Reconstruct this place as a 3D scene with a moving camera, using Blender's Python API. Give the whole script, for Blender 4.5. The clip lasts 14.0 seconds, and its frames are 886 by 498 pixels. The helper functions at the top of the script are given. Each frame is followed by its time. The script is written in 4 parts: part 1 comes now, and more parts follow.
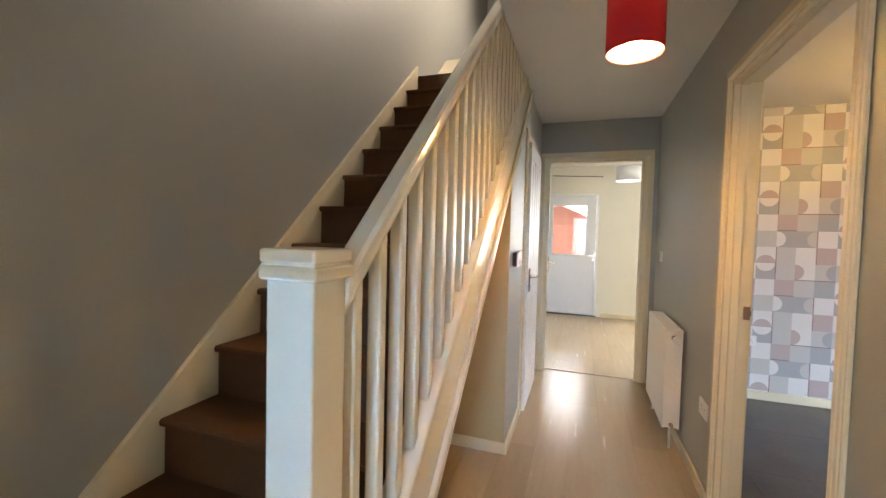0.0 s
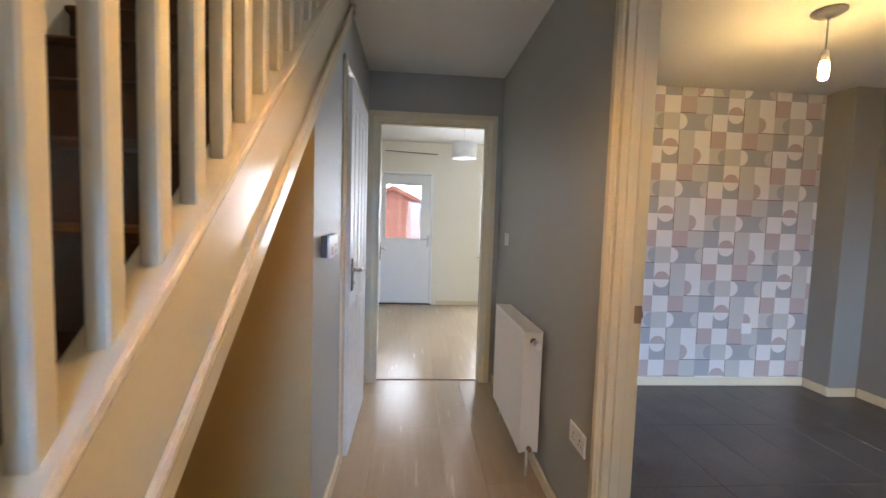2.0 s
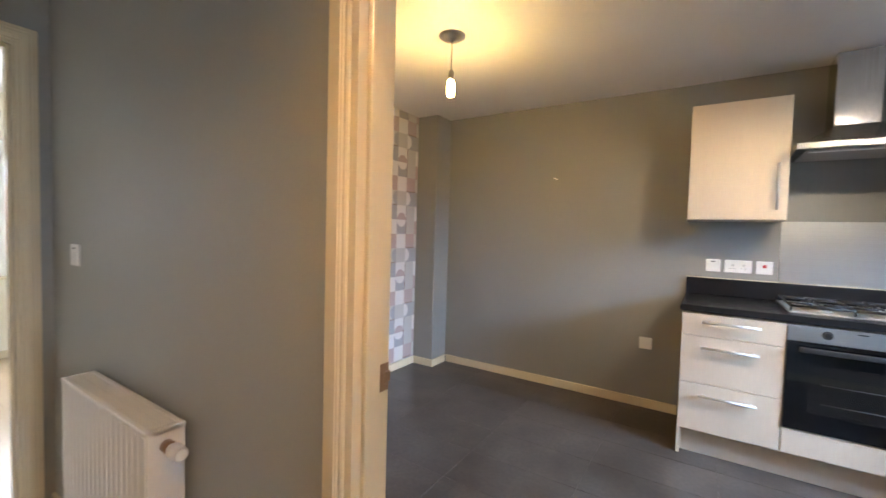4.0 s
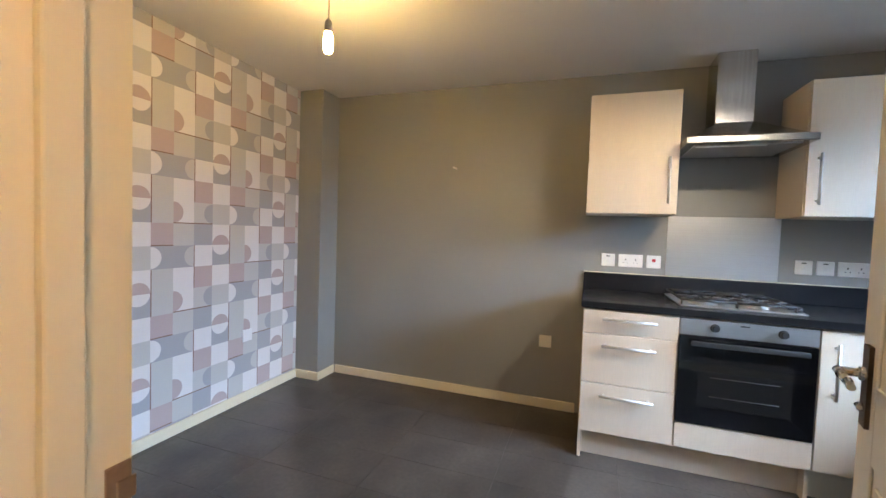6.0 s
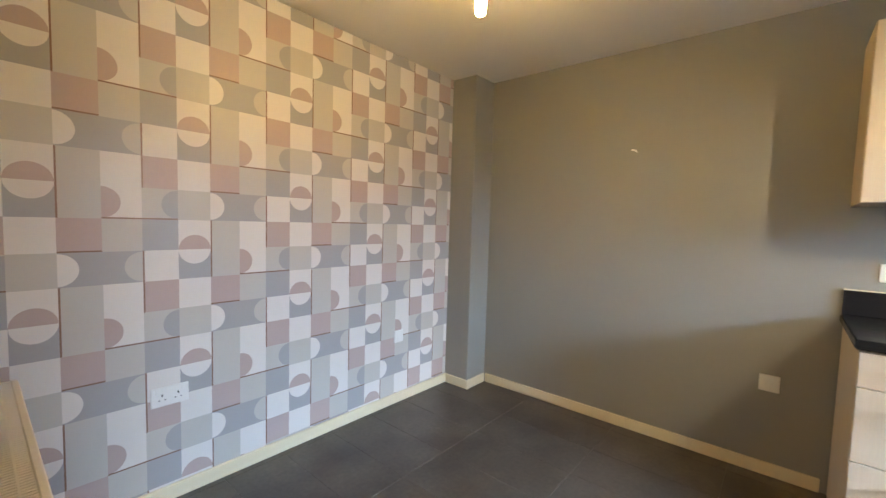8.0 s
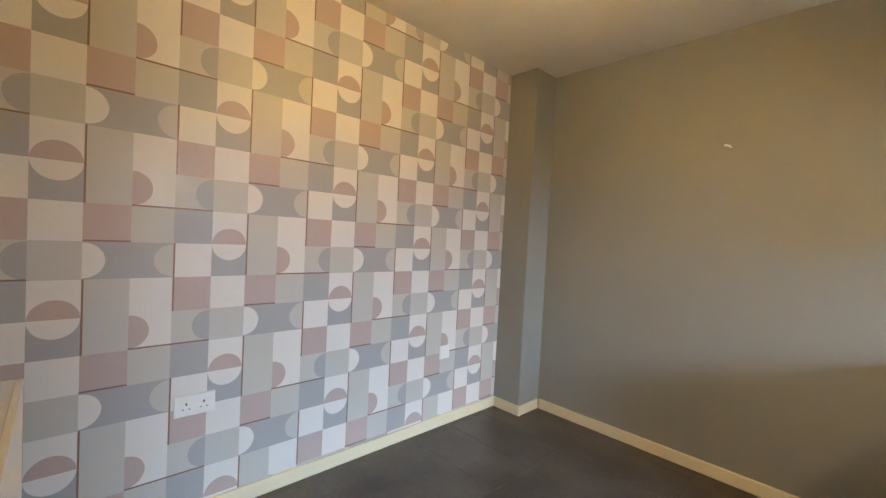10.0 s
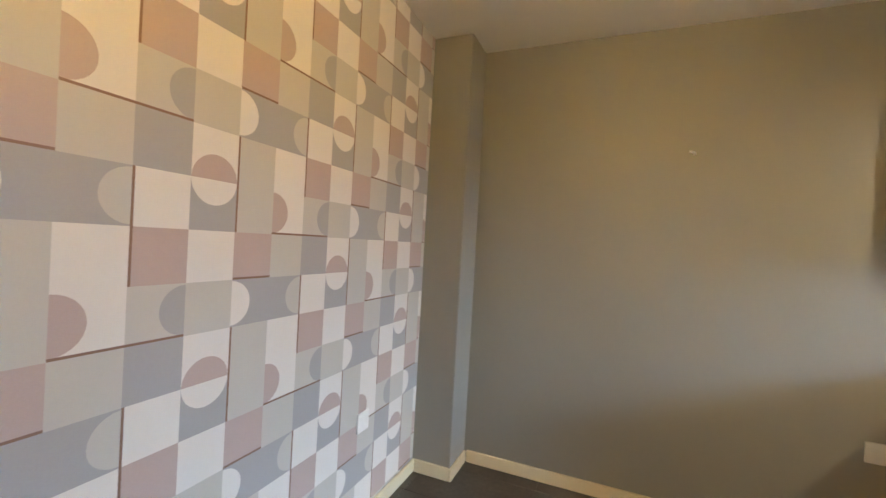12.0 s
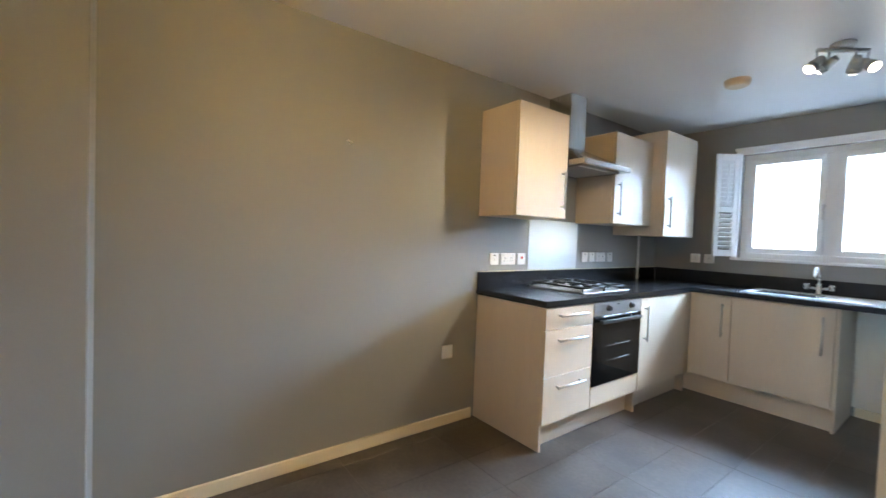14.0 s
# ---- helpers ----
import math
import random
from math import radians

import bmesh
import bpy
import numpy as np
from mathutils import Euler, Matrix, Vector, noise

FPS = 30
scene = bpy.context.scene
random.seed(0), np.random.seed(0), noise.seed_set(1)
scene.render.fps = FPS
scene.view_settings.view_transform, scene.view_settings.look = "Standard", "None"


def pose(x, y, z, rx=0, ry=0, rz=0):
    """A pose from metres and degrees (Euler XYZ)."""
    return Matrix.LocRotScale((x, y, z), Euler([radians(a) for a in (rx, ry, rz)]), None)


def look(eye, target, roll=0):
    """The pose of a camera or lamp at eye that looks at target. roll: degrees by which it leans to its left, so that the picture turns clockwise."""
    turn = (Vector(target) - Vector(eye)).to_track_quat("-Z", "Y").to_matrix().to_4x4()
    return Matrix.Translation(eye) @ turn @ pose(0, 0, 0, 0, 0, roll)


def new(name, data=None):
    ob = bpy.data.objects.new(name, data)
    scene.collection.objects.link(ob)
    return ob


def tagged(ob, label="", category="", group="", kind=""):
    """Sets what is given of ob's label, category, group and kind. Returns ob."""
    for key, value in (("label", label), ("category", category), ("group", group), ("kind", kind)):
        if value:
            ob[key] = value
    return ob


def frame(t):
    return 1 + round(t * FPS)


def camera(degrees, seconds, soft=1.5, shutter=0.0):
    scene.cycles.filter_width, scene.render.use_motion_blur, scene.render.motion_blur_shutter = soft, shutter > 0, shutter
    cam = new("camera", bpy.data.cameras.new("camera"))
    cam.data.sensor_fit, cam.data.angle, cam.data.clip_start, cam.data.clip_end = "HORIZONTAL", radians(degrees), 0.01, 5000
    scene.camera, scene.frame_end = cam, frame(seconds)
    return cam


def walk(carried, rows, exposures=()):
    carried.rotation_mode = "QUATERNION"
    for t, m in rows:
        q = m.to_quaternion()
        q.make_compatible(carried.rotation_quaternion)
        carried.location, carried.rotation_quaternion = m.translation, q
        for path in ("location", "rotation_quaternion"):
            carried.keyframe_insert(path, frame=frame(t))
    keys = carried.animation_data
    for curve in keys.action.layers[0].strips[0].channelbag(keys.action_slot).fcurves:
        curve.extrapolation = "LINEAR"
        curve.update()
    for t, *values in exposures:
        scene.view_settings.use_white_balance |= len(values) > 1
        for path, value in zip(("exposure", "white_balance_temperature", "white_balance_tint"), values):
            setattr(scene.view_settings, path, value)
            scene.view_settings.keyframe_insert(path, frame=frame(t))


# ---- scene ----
cam = camera(94.9, 14.0, shutter=0.2)
PATH = [
    (0, (0.425, 0.22, 1.31), (-0.217, 2.112, 1.231), 1.4),
    (0.5, (0.379, 0.395, 1.303), (-0.074, 2.341, 1.215), 1.1),
    (1, (0.387, 0.644, 1.296), (0.114, 2.622, 1.186), 0.9),
    (1.5, (0.398, 0.851, 1.299), (0.306, 2.844, 1.17), 1.3),
    (2, (0.388, 1.103, 1.268), (0.536, 3.093, 1.137), 1.8),
    (2.5, (0.405, 1.335, 1.273), (0.904, 3.268, 1.154), 2.1),
    (3, (0.451, 1.55, 1.28), (1.363, 3.327, 1.18), 2.0),
    (3.5, (0.478, 1.689, 1.287), (1.811, 3.178, 1.2), 1.8),
    (4, (0.488, 1.827, 1.296), (2.164, 2.915, 1.209), 1.6),
    (4.2, (0.505, 1.863, 1.315), (2.276, 2.787, 1.216), 1.8),
    (6.3, (0.935, 1.98, 1.263), (2.808, 2.632, 1.179), 2.0),
    (6.5, (0.983, 2.050, 1.271), (2.841, 2.751, 1.177), 1.8),
    (7, (1.074, 2.102, 1.271), (2.841, 2.995, 1.160), 1.8),
    (7.5, (1.146, 2.120, 1.287), (2.787, 3.228, 1.157), 1.7),
    (8, (1.183, 2.149, 1.288), (2.691, 3.435, 1.155), 1.7),
    (8.2, (1.183, 2.180, 1.284), (2.655, 3.507, 1.154), 1.8),
    (10.3, (1.418, 2.419, 1.207), (2.775, 3.888, 1.163), 3.3),
    (10.5, (1.477, 2.473, 1.223), (2.829, 3.947, 1.195), 3.5),
    (11, (1.569, 2.7, 1.232), (2.986, 4.112, 1.227), 3.7),
    (11.5, (1.643, 2.978, 1.247), (3.247, 4.173, 1.242), 3.3),
    (12, (1.637, 3.245, 1.26), (3.482, 4.016, 1.236), 3.2),
    (12.5, (1.677, 3.426, 1.258), (3.655, 3.722, 1.232), 2.7),
    (13, (1.78, 3.565, 1.278), (3.77, 3.37, 1.254), 2.2),
    (13.5, (1.805, 3.668, 1.271), (3.666, 2.937, 1.232), 1.9),
    (14, (1.76, 3.833, 1.262), (3.366, 2.642, 1.2), 2.1),
]
walk(cam, [(t, look(eye, target, roll)) for t, eye, target, roll in PATH],
     [(0, -0.28, 7700, 15), (1.2, -0.52, 7050, 15), (2.4, -0.62, 6450, 15), (3.4, -0.52, 6600, 15), (4.2, -0.24, 6750, 17), (6.5, -0.32, 6700, 13), (8.2, -0.20, 7250, 11), (11.0, -0.32, 7700, 11), (12.5, -0.20, 7800, 11), (14, -0.08, 6700, 11)])

scene.view_settings.exposure = 0.0

# ---- plan, metres: x right of the hall, y ahead, z up ----
H = 2.38                       # ceilings
HX0, HX1 = 0.03, 1.055         # hall faces
HY = 4.25                      # hall end wall
KX0, KX1 = 1.157, 3.90          # kitchen faces
KY0, KY1 = -0.57, 4.21         # window wall and papered wall
SX = -0.96                     # stair wall
BY0, BY1 = 4.36, 7.28          # back room
RISE, GOING, NOSE7 = 0.200, 0.2235, 2.12
SLOPE = RISE / GOING


def level(k):
    return 0.04 + k * RISE


def nosing(y):
    return level(7) + SLOPE * (y - NOSE7)


# ---- world and lamps ----
world = bpy.data.worlds.new("sky")
scene.world = world
world.use_nodes = True
wn = world.node_tree
sky = wn.nodes.new("ShaderNodeTexSky")
sky.sky_type = "NISHITA"
sky.sun_disc = False
sky.sun_elevation, sky.sun_rotation = radians(49), radians(220)
wn.nodes["Background"].inputs["Strength"].default_value = 0.15
wn.links.new(sky.outputs[0], wn.nodes["Background"].inputs["Color"])


def lamp(name, kind, m, power, colour, size=0.1, size_y=None, spread=None):
    d = bpy.data.lights.new(name, kind)
    d.energy, d.color = power, colour
    if kind == "AREA":
        d.shape, d.size, d.size_y = "RECTANGLE", size, size_y or size
        if spread:
            d.spread = radians(spread)
    elif kind == "SUN":
        d.angle = size
    else:
        d.shadow_soft_size = size
    ob = new(name, d)
    ob.matrix_world = m
    return ob


COOL = (0.40, 0.64, 1.0)
WARM = (1.0, 0.645, 0.22)
lamp("sun", "SUN", look((-10, -12, 18), (0, 0, 0)), 4.0, (1.0, 0.97, 0.94), radians(40))
# daylight in the openings
lamp("kitchen_window_light", "AREA", look((2.45, -2.43, 2.68), (2.45, 2.4, -0.16)), 2450, COOL, 2.5, 1.3)
lamp("front_door_light", "AREA", look((0.68, -3.0, 1.55), (-0.04, 0.8, 1.0)), 34, (0.10, 0.40, 1.0), 0.8, 1.5, spread=32)
lamp("back_window_light", "AREA", look((2.17, 7.50, 1.4), (1.2, 4, 0.6)), 175, (0.80, 0.90, 1.0), 1.5, 1.2)
# unseen lamp added upstairs for the sheen on the stair wall; no window there
lamp("landing_fill_light", "AREA", look((0.3, 4.4, 4.6), (-0.96, 2.4, 2.9)), 84, (1.0, 0.93, 0.86), 0.4, 0.4)
# the four heads of the ceiling spotlight
SPOTS = (((2.375, 0.90), (0.72, 0.62, -0.95)), ((2.335, 0.85), (0.9, -0.3, -0.45)), ((2.245, 0.75), (0.2, -0.6, -0.6)), ((2.205, 0.70), (-0.6, 0.3, -0.6)))
w = Vector(SPOTS[0][1]).normalized()
e = Vector((*SPOTS[0][0], H - 0.105)) + w * 0.08
spot = lamp("spot_head_light", "SPOT", look(e, e + w), 130, (1.0, 0.85, 0.62), 0.022)
spot.data.spot_size, spot.data.spot_blend = radians(90), 0.8



# ---- materials ----
def material(name, colour, rough=0.5, metal=0.0, grain=0.0, scale=40.0, stain=0.0, stain_scale=2.0, bump=0.0, stretch=(1, 1, 1), vary=0.0, coat=0.0, spec=0.5):
    m = bpy.data.materials.new(name)
    m.use_nodes = True
    nt = m.node_tree
    n, l = nt.nodes, nt.links
    b = n["Principled BSDF"]
    b.inputs["Base Color"].default_value = (*colour, 1)
    b.inputs["Roughness"].default_value = rough
    b.inputs["Metallic"].default_value = metal
    b.inputs["Coat Weight"].default_value = coat
    b.inputs["Specular IOR Level"].default_value = spec
    co = n.new("ShaderNodeTexCoord")
    mp = n.new("ShaderNodeMapping")
    mp.inputs["Scale"].default_value = stretch
    l.new(co.outputs["Object"], mp.inputs["Vector"])
    fine = n.new("ShaderNodeTexNoise")
    fine.inputs["Scale"].default_value, fine.inputs["Detail"].default_value = scale, 6
    l.new(mp.outputs[0], fine.inputs["Vector"])
    big = n.new("ShaderNodeTexNoise")
    big.inputs["Scale"].default_value, big.inputs["Detail"].default_value = stain_scale, 4
    l.new(mp.outputs[0], big.inputs["Vector"])

    def gain(src, amount):
        r = n.new("ShaderNodeMapRange")
        r.inputs["From Min"].default_value, r.inputs["From Max"].default_value = 0.25, 0.75
        r.inputs["To Min"].default_value, r.inputs["To Max"].default_value = 1 - amount, 1 + amount
        l.new(src, r.inputs["Value"])
        return r.outputs[0]

    k = n.new("ShaderNodeMath")
    k.operation = "MULTIPLY"
    l.new(gain(fine.outputs["Fac"], grain), k.inputs[0])
    l.new(gain(big.outputs["Fac"], stain), k.inputs[1])
    out = k.outputs[0]
    if vary:
        info = n.new("ShaderNodeObjectInfo")
        r = n.new("ShaderNodeMapRange")
        r.inputs["To Min"].default_value, r.inputs["To Max"].default_value = 1 - vary, 1 + vary
        l.new(info.outputs["Random"], r.inputs["Value"])
        k2 = n.new("ShaderNodeMath")
        k2.operation = "MULTIPLY"
        l.new(out, k2.inputs[0])
        l.new(r.outputs[0], k2.inputs[1])
        out = k2.outputs[0]
    mix = n.new("ShaderNodeVectorMath")
    mix.operation = "SCALE"
    mix.inputs[0].default_value = colour
    l.new(out, mix.inputs["Scale"])
    l.new(mix.outputs[0], b.inputs["Base Color"])
    rr = n.new("ShaderNodeMath")
    rr.operation = "MULTIPLY"
    rr.inputs[0].default_value = rough
    l.new(gain(big.outputs["Fac"], 0.12), rr.inputs[1])
    l.new(rr.outputs[0], b.inputs["Roughness"])
    if bump:
        bp = n.new("ShaderNodeBump")
        bp.inputs["Strength"].default_value = bump
        bp.inputs["Distance"].default_value = 0.002
        l.new(fine.outputs["Fac"], bp.inputs["Height"])
        l.new(bp.outputs[0], b.inputs["Normal"])
    return m


def glowing(name, colour, power):
    m = bpy.data.materials.new(name)
    m.use_nodes = True
    b = m.node_tree.nodes["Principled BSDF"]
    b.inputs["Base Color"].default_value = (*colour, 1)
    b.inputs["Emission Color"].default_value = (*colour, 1)
    b.inputs["Emission Strength"].default_value = power
    return m


def glass_like(name, colour=(1, 1, 1), rough=0.0):
    m = bpy.data.materials.new(name)
    m.use_nodes = True
    b = m.node_tree.nodes["Principled BSDF"]
    b.inputs["Base Color"].default_value = (*colour, 1)
    b.inputs["Roughness"].default_value = rough
    b.inputs["Transmission Weight"].default_value = 1.0
    b.inputs["IOR"].default_value = 1.45
    return m


# bulbs that are switched on
KITCHENGLOW = glowing("kitchen_bulb_glow", WARM, 890)
HALLGLOW = glowing("hall_bulb_glow", (1.0, 0.58, 0.20), 1050)
BACKGLOW = glowing("back_bulb_glow", (0.80, 0.90, 1.0), 120)
SPOTGLOW = glowing("spot_bulb_glow", (1.0, 0.90, 0.76), 25)

PAINT = material("grey_wall_paint", (0.258, 0.257, 0.240), 0.50, grain=0.03, scale=300, stain=0.05, stain_scale=1.3, bump=0.12)
# the kitchen's grey lightened: light missing in the hall is put into the colour
LITPAINT = material("grey_paint_lit_copy", (0.335, 0.338, 0.312), 0.50, grain=0.03, scale=300, stain=0.05, stain_scale=1.3, bump=0.12, spec=0.7)
BUFF = material("buff_wall_paint", (0.46, 0.31, 0.125), 0.5, grain=0.03, scale=250, stain=0.04, bump=0.1)
CREAM = material("cream_wall_paint", (0.80, 0.77, 0.67), 0.6, grain=0.03, scale=250, stain=0.03, bump=0.1)
CEIL = material("white_ceiling_paint", (0.72, 0.71, 0.69), 0.38, grain=0.02, scale=200, stain=0.03, bump=0.08)
GLOSS = material("white_gloss_paint", (0.74, 0.65, 0.465), 0.20, grain=0.01, scale=60, stain=0.015, stain_scale=3, bump=0.01, spec=0.5)
DOORPAINT = material("white_door_paint", (0.74, 0.74, 0.71), 0.36, grain=0.04, scale=90, stretch=(6, 6, 0.6), stain=0.03, bump=0.12)
CARPET = material("brown_carpet", (0.105, 0.049, 0.022), 0.95, grain=0.35, scale=420, stain=0.12, stain_scale=5, bump=0.9, spec=0.1)
OAK = material("oak_laminate", (0.43, 0.325, 0.215), 0.25, grain=0.06, scale=28, stretch=(9, 0.7, 9), stain=0.06, stain_scale=3, bump=0.03, vary=0.07, spec=0.5)
OAKGAP = material("dark_board_joint", (0.30, 0.20, 0.115), 0.5, grain=0.1, scale=60)
SLATE = material("charcoal_vinyl_tile", (0.060, 0.051, 0.043), 0.32, grain=0.22, scale=45, stain=0.6, stain_scale=3.0, bump=0.12, vary=0.06)
SLATEGAP = material("grey_tile_joint", (0.062, 0.055, 0.048), 0.5, grain=0.1, scale=60)
UNIT = material("cream_woodgrain_laminate", (0.60, 0.505, 0.39), 0.46, grain=0.035, scale=30, stretch=(8, 8, 0.5), stain=0.02, bump=0.03, spec=0.35)
WORKTOP = material("black_speckled_worktop", (0.012, 0.0125, 0.014), 0.24, grain=0.3, scale=420, stain=0.06, stain_scale=6, spec=0.35)
STEEL = material("brushed_steel", (0.58, 0.57, 0.55), 0.38, 1.0, grain=0.025, scale=30, stretch=(0.4, 0.4, 60), stain=0.04)
HOODSTEEL = material("streaked_hood_steel", (0.52, 0.51, 0.49), 0.225, 1.0, grain=0.14, scale=9, stretch=(9, 9, 0.25), stain=0.05, bump=0.02)
HANDLESTEEL = material("satin_nickel", (0.66, 0.63, 0.58), 0.46, 1.0, grain=0.02, scale=60, stain=0.03)
CHROME = material("chrome", (0.75, 0.75, 0.74), 0.16, 1.0, grain=0.02, stain=0.03)
BLACKGLASS = material("black_oven_glass", (0.003, 0.003, 0.0035), 0.06, grain=0.05, stain=0.05)
IRON = material("black_cast_iron", (0.012, 0.012, 0.013), 0.55, grain=0.2, scale=120, bump=0.2)
BLACKPLASTIC = material("black_plastic", (0.02, 0.02, 0.02), 0.4, grain=0.1, scale=80)
PLASTIC = material("white_plastic", (0.78, 0.77, 0.75), 0.34, grain=0.02, scale=60, stain=0.02)
DARKBROWN = material("dark_brown_plastic", (0.028, 0.015, 0.010), 0.45, grain=0.1, scale=80)
AGED = material("yellowed_plastic", (0.62, 0.47, 0.30), 0.4, grain=0.03, scale=60, stain=0.04)
REDPLASTIC = material("red_switch", (0.55, 0.03, 0.04), 0.35, grain=0.04)
ROSEGREY = material("grey_enamel", (0.40, 0.39, 0.38), 0.45, grain=0.03, scale=80, stain=0.03)
RADPAINT = material("white_radiator_enamel", (0.78, 0.75, 0.69), 0.34, grain=0.02, scale=50, stain=0.03)
GRILLE = material("mid_grey_and_grille_shade", (0.30, 0.28, 0.26), 0.5, grain=0.1, scale=100)
UPVC = material("white_upvc", (0.80, 0.81, 0.81), 0.34, grain=0.01, stain=0.02)
GLASS = glass_like("window_glass")
REDSHADE = material("red_fabric", (0.62, 0.012, 0.010), 0.85, grain=0.08, scale=300, bump=0.2)
WHITESHADE = material("white_fabric", (0.75, 0.75, 0.76), 0.8, grain=0.05, scale=300, bump=0.2)
CEDAR = material("red_brown_shed_wood", (0.46, 0.19, 0.14), 0.7, grain=0.2, scale=30, stretch=(0.6, 6, 6), stain=0.12, bump=0.3, vary=0.06)
FELT = material("grey_roof_felt", (0.16, 0.15, 0.15), 0.9, grain=0.2, scale=150, bump=0.4)
PAVING = material("garden_paving", (0.32, 0.30, 0.27), 0.9, grain=0.2, scale=30, stain=0.2, bump=0.4)
BRICK = material("pale_render", (0.66, 0.62, 0.56), 0.85, grain=0.1, scale=40, stain=0.1, bump=0.3)
BRONZE = material("brushed_steel_threshold", (0.30, 0.19, 0.12), 0.4, 0.6, grain=0.1, scale=90)


# ---- mesh tools ----
def box(bm, x0, x1, y0, y1, z0, z1, bevel=0.0, seg=1):
    vs = [bm.verts.new((x, y, z)) for x in (x0, x1) for y in (y0, y1) for z in (z0, z1)]
    for f in ((0, 1, 3, 2), (4, 6, 7, 5), (0, 4, 5, 1), (2, 3, 7, 6), (0, 2, 6, 4), (1, 5, 7, 3)):
        bm.faces.new([vs[i] for i in f])
    if bevel:
        es = {e for v in vs for e in v.link_edges}
        bmesh.ops.bevel(bm, geom=list(es), offset=bevel, segments=seg, affect="EDGES", profile=0.5)
    return vs


def prism(bm, points, axis, a, b):
    """A polygon in the plane across an axis, drawn out from a to b."""
    def at(p, d):
        return {"x": (d, p[0], p[1]), "y": (p[0], d, p[1]), "z": (p[0], p[1], d)}[axis]
    lo = [bm.verts.new(at(p, a)) for p in points]
    hi = [bm.verts.new(at(p, b)) for p in points]
    bm.faces.new(lo)
    bm.faces.new(hi[::-1])
    for i in range(len(points)):
        j = (i + 1) % len(points)
        bm.faces.new((lo[i], hi[i], hi[j], lo[j]))


def rod(bm, p0, p1, r0, r1=None, seg=16, caps=True):
    r1 = r0 if r1 is None else r1
    p0, p1 = Vector(p0), Vector(p1)
    w = (p1 - p0).normalized()
    u = w.orthogonal().normalized()
    v = w.cross(u)
    rings = []
    for p, r in ((p0, r0), (p1, r1)):
        rings.append([bm.verts.new(p + r * (math.cos(a) * u + math.sin(a) * v)) for a in (2 * math.pi * i / seg for i in range(seg))])
    for i in range(seg):
        j = (i + 1) % seg
        f = bm.faces.new((rings[0][i], rings[0][j], rings[1][j], rings[1][i]))
        f.smooth = True
    if caps:
        bm.faces.new(rings[0][::-1])
        bm.faces.new(rings[1])


def lathe(bm, cx, cy, profile, seg=24):
    """Rings of (radius, height) about an upright axis."""
    rings = [[bm.verts.new((cx + r * math.cos(2 * math.pi * i / seg), cy + r * math.sin(2 * math.pi * i / seg), z)) for i in range(seg)] for r, z in profile]
    for a, b in zip(rings, rings[1:]):
        for i in range(seg):
            j = (i + 1) % seg
            f = bm.faces.new((a[i], a[j], b[j], b[i]))
            f.smooth = True
    bm.faces.new(rings[0][::-1])
    bm.faces.new(rings[-1])


def mesh_of(name, bm, *mats):
    bmesh.ops.recalc_face_normals(bm, faces=bm.faces)
    me = bpy.data.meshes.new(name)
    bm.to_mesh(me)
    bm.free()
    for m in mats:
        me.materials.append(m)
    return me


def part(name, bm, mat, parent, label=""):
    ob = new(name, mesh_of(name, bm, mat))
    ob.parent = parent
    if parent.type == "EMPTY":
        ob.matrix_parent_inverse = parent.matrix_basis.inverted()
    return tagged(ob, label) if label else ob


def thing(name, x, y, z, label, category, group="", kind=""):
    ob = new(name)
    ob.empty_display_size = 0.05
    ob.matrix_basis = pose(x, y, z)
    return tagged(ob, label, category, group, kind)


def solid(name, mat, *boxes, label="", bevel=0.0, category=""):
    """A piece of the setting, of boxes in one mesh."""
    bm = bmesh.new()
    for b in boxes:
        box(bm, *b, bevel=bevel)
    return tagged(new(name, mesh_of(name, bm, mat)), label, category or name.split("_")[0], kind="structure")


def piece(name, parent, mat, *b, bevel=0.0, label=""):
    bm = bmesh.new()
    box(bm, *b, bevel=bevel)
    return part(name, bm, mat, parent, label)


# ---- large structure ----
TOP = 5.0
K_OPEN = (1.50, 2.424, 2.04)      # kitchen doorway: y from, y to, head
B_OPEN = (0.088, 0.958, 2.035)    # back room doorway: x from, x to, head
solid("wall_stair", LITPAINT, (SX - 0.1, SX, -0.67, 6.0, 0, TOP), label="grey painted plaster wall beside the stairs")
solid("wall_hall_east", LITPAINT, (HX1, KX0, K_OPEN[1], HY + 0.11, 0, H), (HX1, KX0, KY0, K_OPEN[0], 0, H), (HX1, KX0, K_OPEN[0], K_OPEN[1], K_OPEN[2], H),
      label="grey painted wall between hall and kitchen")
solid("wall_hall_end", LITPAINT, (HX0, B_OPEN[0], HY, BY0, 0, H), (B_OPEN[1], HX1, HY, BY0, 0, H), (B_OPEN[0], B_OPEN[1], HY, BY0, B_OPEN[2], H),
      label="grey painted wall at the end of the hall")
solid("wall_alcove", BUFF, (SX, HX0 - 0.082, 2.597, 2.68, 0, 1.70), (HX0 - 0.082, HX0 - 0.0005, 2.597, 2.5995, 0, 1.70), label="buff painted wall at the back of the stair alcove")
bm = bmesh.new()
C_OPEN = (3.20, 3.96, 2.02)
prism(bm, [(2.60, 0), (C_OPEN[0], 0), (C_OPEN[0], C_OPEN[2]), (C_OPEN[1], C_OPEN[2]), (C_OPEN[1], 0), (HY + 0.11, 0), (HY + 0.11, H), (3.36, H), (2.60, nosing(2.60) - 0.16)], "x", HX0 - 0.08, HX0)
tagged(new("wall_cupboard", mesh_of("wall_cupboard", bm, LITPAINT)), "grey painted wall of the cupboard under the stairs", "wall", kind="structure")
